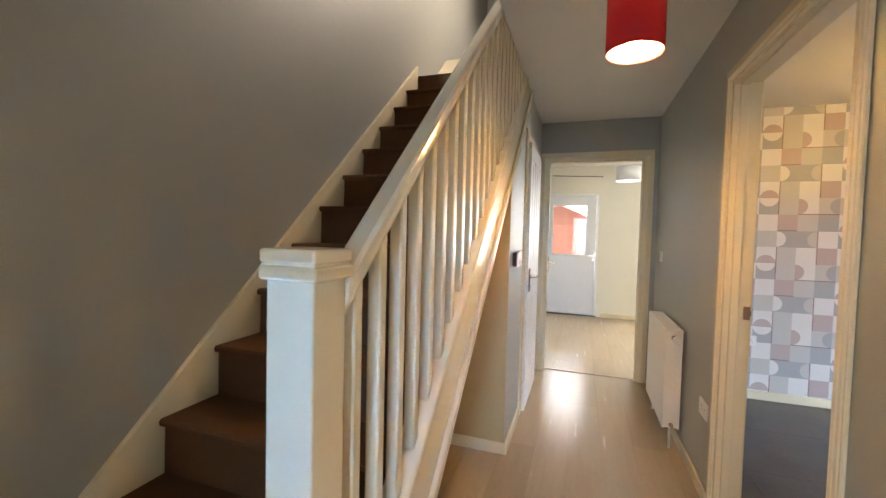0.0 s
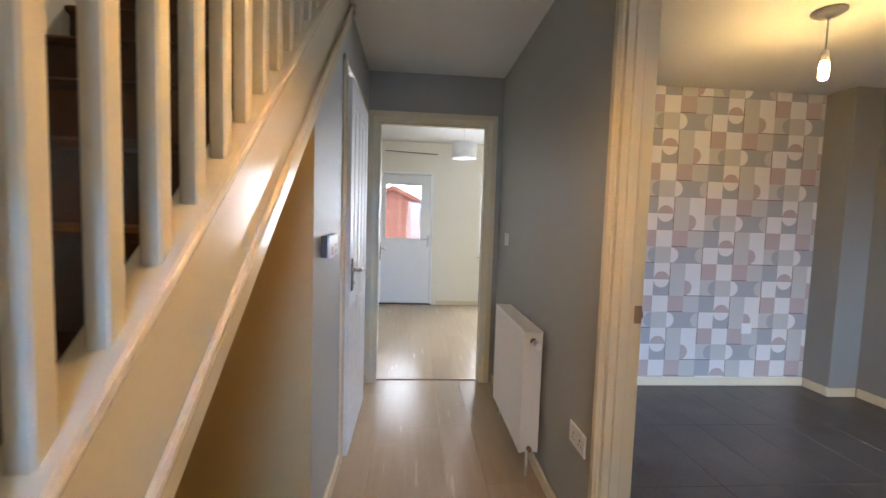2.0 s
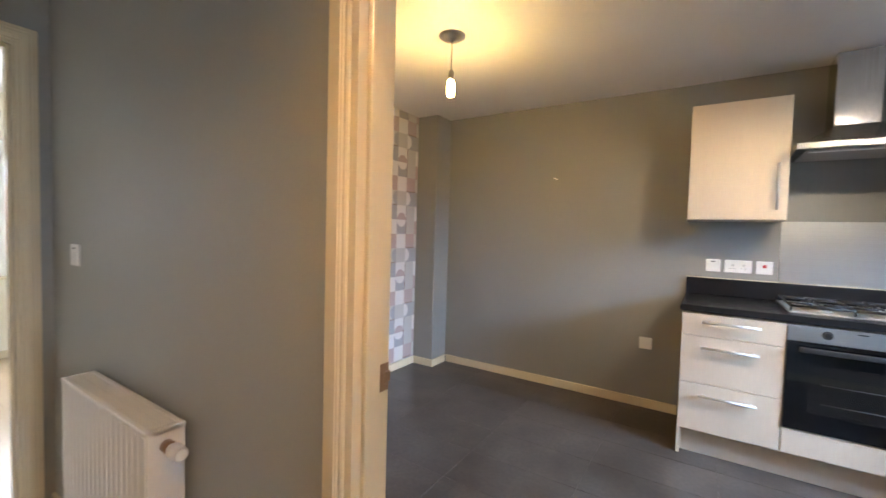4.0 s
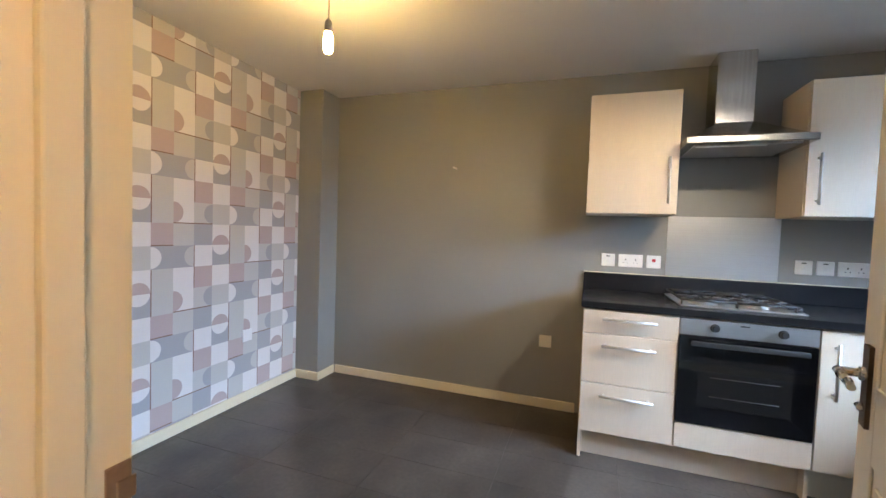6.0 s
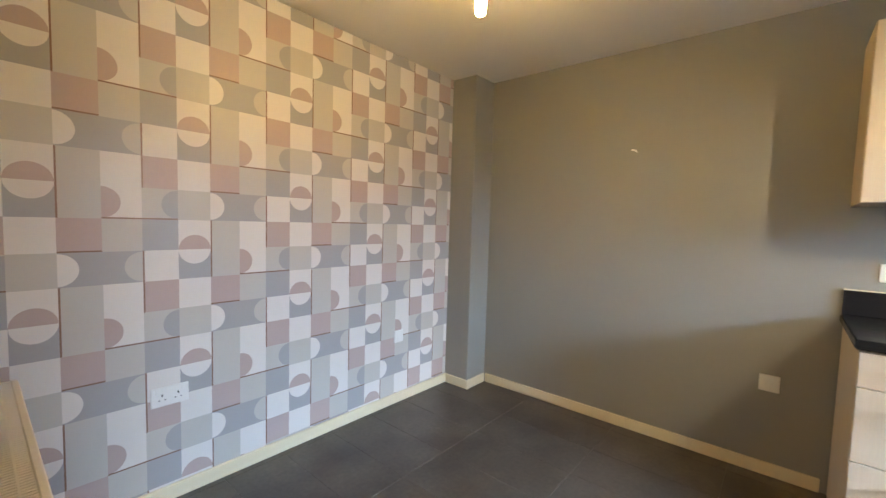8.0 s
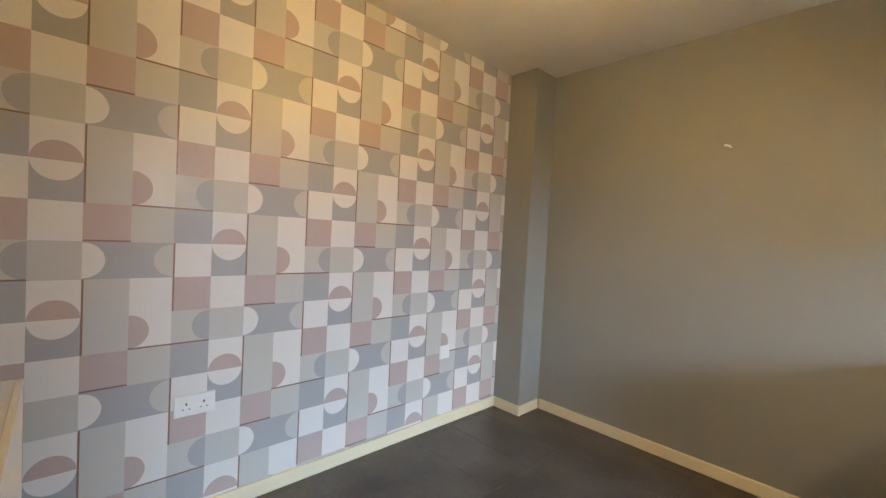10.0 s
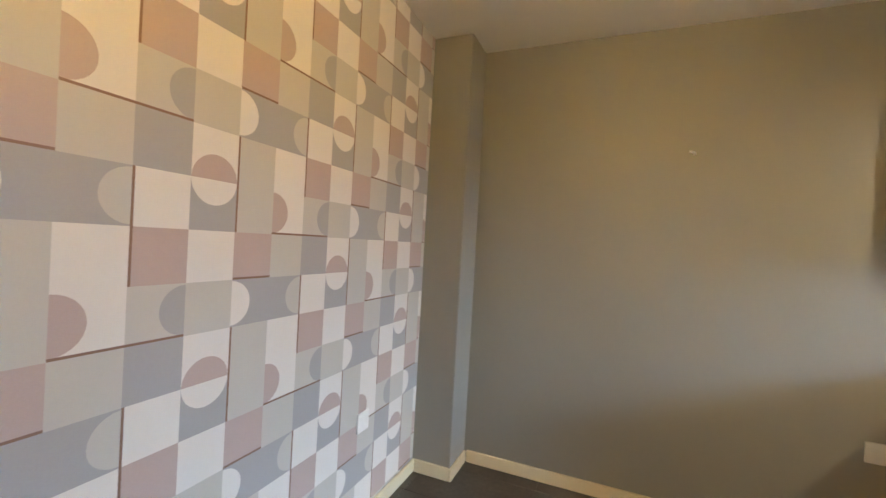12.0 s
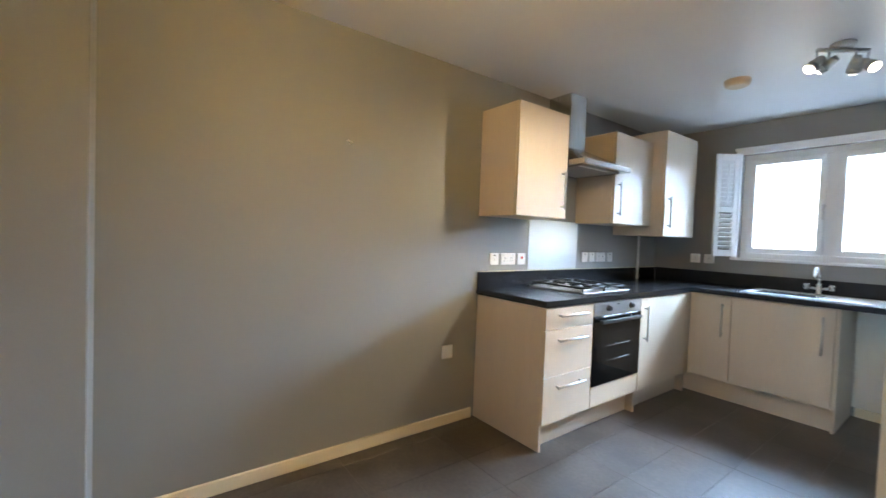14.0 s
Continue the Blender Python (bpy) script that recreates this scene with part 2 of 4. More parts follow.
# front wall with the door opening of the hall, and the kitchen window's
WX0, WX1, WZ0, WZ1 = 1.72, 3.15, 1.165, 2.10
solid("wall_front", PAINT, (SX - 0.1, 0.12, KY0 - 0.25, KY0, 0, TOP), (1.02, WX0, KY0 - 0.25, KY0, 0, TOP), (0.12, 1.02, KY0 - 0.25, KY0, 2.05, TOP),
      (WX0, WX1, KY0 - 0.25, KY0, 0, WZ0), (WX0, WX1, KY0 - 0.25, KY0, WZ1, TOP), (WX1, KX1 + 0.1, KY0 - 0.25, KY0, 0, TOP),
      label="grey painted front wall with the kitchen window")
# unseen wall, added so the kitchen window lamp stays off the front door
solid("wall_porch", BRICK, (1.06, 1.17, KY0 - 2.1, KY0 - 0.252, -0.1, 2.9), label="unseen rendered wall added between the two outdoor lamps")
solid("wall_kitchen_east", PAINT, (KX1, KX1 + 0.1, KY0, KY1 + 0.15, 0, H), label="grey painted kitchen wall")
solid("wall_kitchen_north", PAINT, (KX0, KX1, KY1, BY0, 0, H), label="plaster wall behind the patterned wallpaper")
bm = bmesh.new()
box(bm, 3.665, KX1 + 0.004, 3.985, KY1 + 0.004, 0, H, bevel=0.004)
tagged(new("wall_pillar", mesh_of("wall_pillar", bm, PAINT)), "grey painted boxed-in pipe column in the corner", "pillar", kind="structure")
# back room
BX0, BX1, HB = -1.6, 3.6, 2.45
D_OPEN = (-0.13, 0.68, 2.0)
V_OPEN = (1.385, 2.9, 0.76, 2.03)
solid("wall_back", CREAM, (BX0, D_OPEN[0], BY1, BY1 + 0.25, 0, HB), (D_OPEN[1], V_OPEN[0], BY1, BY1 + 0.25, 0, HB), (D_OPEN[0], D_OPEN[1], BY1, BY1 + 0.25, D_OPEN[2], HB),
      (V_OPEN[0], V_OPEN[1], BY1, BY1 + 0.25, 0, V_OPEN[2]), (V_OPEN[0], V_OPEN[1], BY1, BY1 + 0.25, V_OPEN[3], HB), (V_OPEN[1], BX1, BY1, BY1 + 0.25, 0, HB),
      label="cream painted wall with the garden door")
solid("wall_back_west", CREAM, (BX0 - 0.1, BX0, BY0, BY1 + 0.25, 0, HB), label="cream painted wall")
solid("wall_back_east", CREAM, (BX1, BX1 + 0.1, BY0, BY1 + 0.25, 0, HB), label="cream painted wall")
solid("wall_back_south", CREAM, (BX0, HX0 - 0.08, BY0 - 0.06, BY0 + 0.004, 0, HB), label="cream painted wall")
# ceilings
solid("ceiling_hall", CEIL, (HX0, HX1, KY0, BY0 + 0.02, H, H + 0.22), label="white painted hall ceiling")
solid("ceiling_kitchen", CEIL, (KX0 - 0.01, KX1 + 0.1, KY0, KY1 + 0.15, H + 0.001, H + 0.22), label="white painted kitchen ceiling")
solid("ceiling_back", CEIL, (BX0, BX1, BY0 - 0.004, BY1 + 0.25, HB, HB + 0.2), label="white painted back room ceiling")
solid("wall_back_head", CREAM, (HX0 - 0.08, BX1, BY0 + 0.001, BY0 + 0.006, B_OPEN[2] + 0.09, HB), label="cream painted wall over the doorway")
solid("wall_back_side", CREAM, (B_OPEN[1] + 0.08, BX1, BY0 + 0.001, BY0 + 0.006, 0, B_OPEN[2] + 0.09), label="cream painted wall beside the doorway")
solid("ceiling_landing", CEIL, (SX - 0.1, 3.0, KY0, 6.2, TOP, TOP + 0.1), label="white landing ceiling over the stairwell")
solid("wall_landing_east", LITPAINT, (1.6, 1.7, KY0, 6.2, H + 0.22, TOP), label="grey landing wall")
solid("wall_landing_north", LITPAINT, (SX - 0.1, 1.7, 6.0, 6.1, H + 0.3, TOP), label="grey landing wall")
# floors
back_floor = solid("floor_back", OAKGAP, (BX0, BX1, 4.305, BY1, -0.1, -0.003), label="oak laminate floor of the back room")
hall_floor = solid("floor_hall", OAKGAP, (SX, HX1 + 0.05, KY0, 4.305, -0.1, -0.003), label="oak laminate floor of the hall")
kitchen_floor = solid("floor_kitchen", SLATEGAP, (HX1 + 0.05, KX1, KY0, KY1, -0.1, -0.002), label="charcoal vinyl tile floor")
ground = solid("ground", PAVING, (-400, 400, -400, 400, -0.3, -0.18), label="pale paving outside", category="ground")


# ---- wallpaper: a half-drop repeat of four by four squares ----
CELL, X0P, Z0P = 0.1315, 1.658, 0.998
PAPERS = [
    material("wallpaper_white", (0.72, 0.69, 0.66), 0.42, grain=0.02, scale=400, stain=0.02, bump=0.1),
    material("wallpaper_rose", (0.47, 0.365, 0.34), 0.42, grain=0.03, scale=400, stain=0.02, bump=0.1),
    material("wallpaper_greige", (0.52, 0.50, 0.465), 0.42, grain=0.02, scale=400, stain=0.02, bump=0.1),
    material("wallpaper_grey", (0.37, 0.362, 0.37), 0.42, grain=0.03, scale=400, stain=0.02, bump=0.1),
    material("wallpaper_copper_line", (0.24, 0.14, 0.105), 0.34, 0.5, grain=0.05, scale=200, stain=0.03),
]
W_, R_, B_, G_, L_ = range(5)
# column, row: ground, then a half disc (its colour, the side on which its flat edge lies)
PATTERN = {
    (0, 0): (G_,), (0, 1): (W_,), (0, 2): (R_,), (0, 3): (B_, G_, "right"),
    (1, 0): (W_, R_, "bottom"), (1, 1): (G_, W_, "top"), (1, 2): (W_,), (1, 3): (B_,),
    (2, 0): (B_,), (2, 1): (B_,), (2, 2): (R_,), (2, 3): (G_, W_, "left"),
    (3, 0): (W_,), (3, 1): (W_, R_, "left"), (3, 2): (B_,), (3, 3): (G_, B_, "right"),
}
LINES = {(0, 1): "left", (0, 2): "left", (2, 0): "left", (2, 1): "left", (3, 1): "bottom", (0, 3): "bottom", (2, 2): "bottom"}


def clip_rect(poly, x0, x1, z0, z1):
    """A polygon cut to a rectangle."""
    for n, value, sign in ((0, x0, 1), (0, x1, -1), (1, z0, 1), (1, z1, -1)):
        out = []
        for a, b in zip(poly, poly[1:] + poly[:1]):
            ina, inb = sign * (a[n] - value) >= -1e-9, sign * (b[n] - value) >= -1e-9
            if ina:
                out.append(a)
            if ina != inb:
                k = (value - a[n]) / (b[n] - a[n])
                out.append((a[0] + k * (b[0] - a[0]), a[1] + k * (b[1] - a[1])))
        poly = out
        if len(poly) < 3:
            return []
    return poly


def half_disc(side, r=0.5, steps=14):
    """The half disc and the rest of a unit square, as polygons."""
    arc = [(r * math.sin(math.pi * i / steps), 0.5 - r * math.cos(math.pi * i / steps)) for i in range(steps + 1)]  # flat side left
    disc = arc
    k = steps // 2
    low = [(0, 0)] + [(x, z) for x, z in arc[:k + 1]] + [(1, 0.5), (1, 0)]
    high = [(1, 0.5)] + [(x, z) for x, z in arc[k:]] + [(0, 1), (1, 1)]
    turn = {"left": lambda x, z: (x, z), "right": lambda x, z: (1 - x, z), "bottom": lambda x, z: (z, x), "top": lambda x, z: (z, 1 - x)}[side]
    return [[turn(*p) for p in poly] for poly in (disc, low, high)]


def paper_wall(name, y, x_from, x_to, z_from, z_to):
    bm = bmesh.new()

    def face(poly, mat):
        poly = clip_rect(poly, x_from, x_to, z_from, z_to)
        clean = [p for p, q in zip(poly, poly[1:] + poly[:1]) if abs(p[0] - q[0]) + abs(p[1] - q[1]) > 1e-6]
        if len(clean) > 2:
            f = bm.faces.new([bm.verts.new((px, y, pz)) for px, pz in clean])
            f.material_index = mat
            f.normal_update()
            if f.normal.y > 0:
                f.normal_flip()

    t = 0.046
    for col in range(math.floor((x_from - X0P) / CELL), math.ceil((x_to - X0P) / CELL)):
        roll, c = divmod(col, 4)
        for line in range(math.floor((Z0P - z_to) / CELL) - 1, math.ceil((Z0P - z_from) / CELL) + 1):
            r = (line + 2 + 2 * (roll % 2)) % 4
            x, z = X0P + col * CELL, Z0P - (line + 1) * CELL
            ground_, *disc = PATTERN[c, r]
            u0, u1, v0, v1 = 0.0, 1.0, 0.0, 1.0
            edge = LINES.get((c, r))
            strips = {"left": (0, t, 0, 1), "bottom": (0, 1, 0, t)}
            if edge == "left":
                u0 = t
            elif edge == "bottom":
                v0 = t
            if edge in ("left", "bottom"):
                a, b, p, q = strips[edge]
                face([(x + CELL * s, z + CELL * h) for s, h in ((a, p), (b, p), (b, q), (a, q))], L_)
            polys = [([(0, 0), (1, 0), (1, 1), (0, 1)], ground_)]
            if disc:
                d, low, high = half_disc(disc[1], 0.5 if disc[1] in ("top", "bottom") else 0.47)
                polys = [(d, disc[0]), (low, ground_), (high, ground_)]
            for poly, mat in polys:
                poly = clip_rect(poly, u0, u1, v0, v1)
                if poly:
                    face([(x + CELL * s, z + CELL * h) for s, h in poly], mat)
    me = bpy.data.meshes.new(name)
    bm.to_mesh(me)
    bm.free()
    for m in PAPERS:
        me.materials.append(m)
    return tagged(new(name, me), "wallpaper of white, rose and grey squares and half discs", "wallpaper", kind="structure")


paper_wall("wallpaper", KY1 - 0.004, KX0, 3.665, 0.0, H)


# ---- trim ----
def skirting(name, *runs):
    bm = bmesh.new()
    for r in runs:
        box(bm, *r, bevel=0.004)
    return tagged(new(name, mesh_of(name, bm, GLOSS)), "white gloss painted skirting board", "skirting", kind="structure")


SK, ST = 0.070, 0.016
skirting("baseboard_kitchen", (KX0, 3.665, KY1 - ST - 0.005, KY1 - 0.005, 0, SK), (3.665 - ST, KX1 - ST, 3.985 - ST, 3.985, 0, SK), (3.665 - ST, 3.665, 3.985, KY1 - ST - 0.006, 0, SK),
         (KX1 - ST, KX1, 1.96, 3.985 - ST - 0.001, 0, SK), (KX0, KX0 + ST, 2.49, KY1 - ST - 0.006, 0, SK), (1.2, 2.33, KY0, KY0 + ST, 0, SK), (KX0, KX0 + ST, KY0, 1.53, 0, SK))
skirting("baseboard_hall", (HX1 - ST, HX1, 2.49, HY, 0, SK), (HX0, HX0 + ST, 2.60, 3.13, 0, SK), (SX, HX0 + ST, 2.60 - ST, 2.60, 0, SK), (HX1 - ST, HX1, KY0, 1.53, 0, SK), (HX0, HX0 + ST, 4.03, HY, 0, SK))
skirting("baseboard_back", (0.76, BX1, BY1 - ST, BY1, 0, SK), (BX0, -0.2, BY1 - ST, BY1, 0, SK))


def doorway_y(name, x_face, x_back, y0, y1, head, outward):
    """Lining, stops and architraves of an opening in a wall that runs along y; outward: -1 if the face looks to -x."""
    t = thing(name, x_face, (y0 + y1) / 2, 0, "white gloss painted door lining and architrave", "door frame", kind="structure")
    a, b = min(x_face, x_back), max(x_face, x_back)
    piece("lining", t, GLOSS, a - 0.002, b + 0.002, y1 - 0.028, y1 + 0.002, 0, head)
    piece("lining", t, GLOSS, a - 0.002, b + 0.002, y0 - 0.002, y0 + 0.028, 0, head)
    piece("lining", t, GLOSS, a - 0.002, b + 0.002, y0 + 0.028, y1 - 0.028, head - 0.028, head)
    m = a + 0.055
    piece("door_stop", t, GLOSS, a + 0.022, m, y1 - 0.041, y1 - 0.028, 0, head - 0.028, bevel=0.002)
    piece("door_stop", t, GLOSS, a + 0.022, m, y0 + 0.028, y0 + 0.041, 0, head - 0.028, bevel=0.002)
    piece("door_stop", t, GLOSS, a + 0.022, m, y0 + 0.041, y1 - 0.041, head - 0.041, head - 0.028, bevel=0.002)
    for side, x in ((-1, a), (1, b)):
        for yy in (y1 - 0.010, y0 + 0.010):
            s = 1 if yy > (y0 + y1) / 2 else -1
            bm = bmesh.new()
            for w0, w1, d in ((0.0, 0.057, 0.012), (0.009, 0.048, 0.0155), (0.014, 0.033, 0.018)):
                lo, hi = sorted((yy + s * w0, yy + s * w1))
                x0, x1 = sorted((x, x + side * d))
                box(bm, x0, x1, lo, hi, 0, head + w1 - 0.010, bevel=0.003)
            part("architrave", bm, GLOSS, t)
        bm = bmesh.new()
        for w0, w1, d in ((0.0, 0.057, 0.0123), (0.009, 0.048, 0.0158), (0.014, 0.033, 0.0183)):
            x0, x1 = sorted((x, x + side * d))
            box(bm, x0, x1, y0 + 0.010 - w1, y1 - 0.010 + w1, head - 0.010 + w0, head - 0.010 + w1, bevel=0.003)
        part("architrave", bm, GLOSS, t)
    return t


kd = doorway_y("door_frame_kitchen", HX1, KX0, *K_OPEN, -1)
bm = bmesh.new()
box(bm, 1.132, 1.158, K_OPEN[1] - 0.0305, K_OPEN[1] - 0.0275, 0.95, 1.01, bevel=0.001)
box(bm, 1.142, 1.1615, K_OPEN[1] - 0.033, K_OPEN[1] - 0.0300, 0.968, 0.992, bevel=0.001)
part("strike_plate", bm, BRONZE, kd, "worn brass strike plate")
cd = doorway_y("door_frame_cupboard", HX0 - 0.08, HX0, *C_OPEN, 1)


def doorway_x(name, y_a, y_b, x0, x1, head):
    t = thing(name, (x0 + x1) / 2, y_a, 0, "white gloss painted door lining and architrave", "door frame", kind="structure")
    piece("lining", t, GLOSS, x0 - 0.002, x0 + 0.024, y_a - 0.002, y_b + 0.002, 0, head)
    piece("lining", t, GLOSS, x1 - 0.024, x1 + 0.002, y_a - 0.002, y_b + 0.002, 0, head)
    piece("lining", t, GLOSS, x0 + 0.024, x1 - 0.024, y_a - 0.002, y_b + 0.002, head - 0.024, head)
    piece("door_stop", t, GLOSS, x0 + 0.024, x0 + 0.037, y_a + 0.02, y_a + 0.06, 0, head - 0.024, bevel=0.002)
    piece("door_stop", t, GLOSS, x1 - 0.037, x1 - 0.024, y_a + 0.02, y_a + 0.06, 0, head - 0.024, bevel=0.002)
    piece("door_stop", t, GLOSS, x0 + 0.037, x1 - 0.037, y_a + 0.02, y_a + 0.06, head - 0.037, head - 0.024, bevel=0.002)
    for y, side in ((y_a, -1), (y_b, 1)):
        for xx, s in ((x0 + 0.01, -1), (x1 - 0.01, 1)):
            bm = bmesh.new()
            for w0, w1, d in ((0.0, 0.066, 0.012), (0.012, 0.054, 0.017), (0.018, 0.040, 0.021)):
                lo, hi = sorted((xx + s * w0, xx + s * w1))
                a, b = sorted((y, y + side * d))
                box(bm, lo, hi, a, b, 0, head + w1 - 0.010, bevel=0.003)
            part("architrave", bm, GLOSS, t)
        bm = bmesh.new()
        for w0, w1, d in ((0.0, 0.066, 0.0123), (0.012, 0.054, 0.0173), (0.018, 0.040, 0.0213)):
            a, b = sorted((y, y + side * d))
            box(bm, x0 + 0.010 - w1, x1 - 0.010 + w1, a, b, head - 0.010 + w0, head - 0.010 + w1, bevel=0.003)
        part("architrave", bm, GLOSS, t)
    return t


bd = doorway_x("door_frame_back_room", HY, BY0, *B_OPEN)
solid("trim_threshold", BRONZE, (B_OPEN[0] + 0.024, B_OPEN[1] - 0.024, 4.29, 4.32, -0.004, 0.006), label="dark bronze threshold strip", bevel=0.002)
solid("trim_threshold_kitchen", BRONZE, (1.09, 1.12, K_OPEN[0] + 0.028, K_OPEN[1] - 0.028, -0.004, 0.006), label="bronze threshold strip", bevel=0.002)


# ---- doors ----
def lever_handle(parent, centre, normal, along, mat=CHROME, plate=None):
    """A lever on a back plate. normal: away from the leaf; along: the way the lever points."""
    c, nv, a = Vector(centre), Vector(normal), Vector(along)
    up = Vector((0, 0, 1))
    if plate:
        bm = bmesh.new()
        p = [c + a * s * 0.02 + up * h for s, h in ((-1, -0.11), (1, -0.11), (1, 0.06), (-1, 0.06))]
        lo = [bm.verts.new(q) for q in p]
        hi = [bm.verts.new(q + nv * 0.008) for q in p]
        bm.faces.new(lo)
        bm.faces.new(hi[::-1])
        for i in range(4):
            bm.faces.new((lo[i], hi[i], hi[(i + 1) % 4], lo[(i + 1) % 4]))
        part("back_plate", bm, plate, parent)
    bm = bmesh.new()
    rod(bm, c, c + nv * 0.016, 0.017, 0.015, seg=16)
    rod(bm, c, c + nv * 0.048, 0.009, seg=12)
    tip = c + nv * 0.048
    bend = [tip - a * 0.004, tip + a * 0.035 + nv * 0.003, tip + a * 0.075 - up * 0.003, tip + a * 0.105 - up * 0.008]
    for (p, r0), (q, r1) in zip(zip(bend, (0.0095, 0.009, 0.0085)), zip(bend[1:], (0.009, 0.0085, 0.007))):
        rod(bm, p, q, r0, r1, seg=12)
    if plate:
        rod(bm, c - up * 0.07 + nv * 0.006, c - up * 0.07 + nv * 0.016, 0.009, seg=12)
        rod(bm, c - up * 0.07 + nv * 0.014 - a * 0.011, c - up * 0.07 + nv * 0.014 + a * 0.011, 0.005, seg=8)
    return part("door_handle", bm, mat, parent, "chrome lever handle")


def panel_leaf(bm, w, h, t):
    """A four-panel moulded leaf with its hinge edge at x=0, from z=0, face at y=0 to y=t."""
    st, mid, top, bot = 0.105, 0.11, 0.11, 0.19
    lock0, lock1 = 0.82, 0.98
    box(bm, 0, w, 0.006, t - 0.006, 0, h)
    cols = ((st, w / 2 - mid / 2), (w / 2 + mid / 2, w - st))
    rows = ((bot, lock0), (lock1, h - top))
    for y0, y1 in ((0, 0.0062), (t - 0.0062, t)):
        for x0, x1, z0, z1 in ((0, st, 0, h), (w - st, w, 0, h), (w / 2 - mid / 2, w / 2 + mid / 2, 0, h), (st, w - st, 0, bot), (st, w - st, lock0, lock1), (st, w - st, h - top, h)):
            box(bm, x0, x1, y0, y1, z0, z1, bevel=0.0025)
        for x0, x1 in cols:
            for z0, z1 in rows:
                box(bm, x0 + 0.028, x1 - 0.028, y0, y1, z0 + 0.028, z1 - 0.028, bevel=0.004)


def leaf_door(name, hinge, angle, w, h, label, knob_faces=(1, -1)):
    t = thing(name, *hinge, label, "door", kind="structure")
    bm = bmesh.new()
    panel_leaf(bm, w, h, 0.038)
    turn = pose(*hinge, 0, 0, angle)
    bmesh.ops.transform(bm, matrix=turn, verts=bm.verts)
    leaf = part("leaf", bm, DOORPAINT, t)
    for s in knob_faces:
        c = turn @ Vector((w - 0.06, 0.038 if s > 0 else 0.0, 1.0 - hinge[2]))
        nv = turn.to_3x3() @ Vector((0, s, 0))
        a = turn.to_3x3() @ Vector((-1, 0, 0))
        lever_handle(t, c, nv, a, plate=DARKBROWN)
    for z in (0.22, 1.0, 1.76):
        bm = bmesh.new()
        rod(bm, turn @ Vector((-0.004, 0.0, z - 0.04)), turn @ Vector((-0.004, 0.0, z + 0.04)), 0.006, seg=10)
        part("hinge", bm, STEEL, t, "steel butt hinge")
    return t


leaf_door("door_1", (HX0 - 0.002, C_OPEN[1] - 0.031, 0.006), -90, 0.70, 1.975, "closed white moulded panel door to the cupboard", (1,))
leaf_door("door_2", (B_OPEN[0] + 0.03, BY0 + 0.01, 0.006), 94, 0.76, 1.975, "open white panel door to the back room", (1, -1))
leaf_door("door_3", (KX0 + 0.024, K_OPEN[0] + 0.035, 0.006), -15, 0.84, 1.975, "open white panel door into the kitchen", (1, -1))
# hinge leaves on the back room lining
for z in (0.25, 1.02, 1.78):
    piece("hinge", bd, STEEL, B_OPEN[0] + 0.0235, B_OPEN[0] + 0.0265, HY + 0.062, HY + 0.106, z - 0.05, z + 0.05, bevel=0.001, label="steel butt hinge")

# garden door: half glazed
gd = thing("door_4", 0.275, BY1, 0, "closed white half-glazed garden door", "door", kind="structure")
y0, y1 = BY1 + 0.02, BY1 + 0.065
dx0, dx1 = D_OPEN[0] + 0.035, D_OPEN[1] - 0.035
gx0, gx1, gz0, gz1 = -0.04, 0.50, 1.0, 1.815
for b in ((dx0, gx0, y0, y1, 0.02, 1.96), (gx1, dx1, y0, y1, 0.02, 1.96), (gx0, gx1, y0, y1, 0.02, gz0), (gx0, gx1, y0, y1, gz1, 1.96)):
    piece("leaf", gd, UPVC, *b)
for b in ((D_OPEN[0], dx0 - 0.003, BY1 - 0.005, BY1 + 0.09, 0, 2.0), (dx1 + 0.003, D_OPEN[1], BY1 - 0.005, BY1 + 0.09, 0, 2.0), (dx0 - 0.003, dx1 + 0.003, BY1 - 0.005, BY1 + 0.09, 1.964, 2.0)):
    piece("door_frame", gd, UPVC, *b, bevel=0.004)
for b in ((gx0 - 0.012, gx0 + 0.01, y0 - 0.01, y0, gz0 - 0.012, gz1 + 0.012), (gx1 - 0.01, gx1 + 0.012, y0 - 0.01, y0, gz0 - 0.012, gz1 + 0.012), (gx0 + 0.01, gx1 - 0.01, y0 - 0.01, y0, gz0 - 0.012, gz0 + 0.01), (gx0 + 0.01, gx1 - 0.01, y0 - 0.01, y0, gz1 - 0.01, gz1 + 0.012)):
    piece("glazing_bead", gd, UPVC, *b, bevel=0.003)
pane = piece("pane", gd, GLASS, gx0, gx1, y0 + 0.015, y0 + 0.021, gz0, gz1)
pane.visible_shadow = False
lever_handle(gd, (dx1 - 0.03, y0, 1.0), (0, -1, 0), (-1, 0, 0), plate=STEEL)
piece("threshold", gd, BLACKPLASTIC, D_OPEN[0], D_OPEN[1], BY1 - 0.012, BY1 + 0.09, 0, 0.018, bevel=0.003, label="dark door threshold")
cp = thing("curtain_pole", 0.28, BY1 - 0.05, 2.24, "thin dark curtain wire above the garden door", "curtain pole")
bm = bmesh.new()
rod(bm, (-0.05, BY1 - 0.05, 2.30), (0.72, BY1 - 0.05, 2.27), 0.006, seg=8)
part("wire", bm, BLACKPLASTIC, cp)
for x in (-0.04, 0.70):
    bm = bmesh.new()
    rod(bm, (x, BY1 - 0.055, 2.285), (x, BY1 + 0.002, 2.285), 0.005, seg=8)
    part("bracket", bm, PLASTIC, cp)


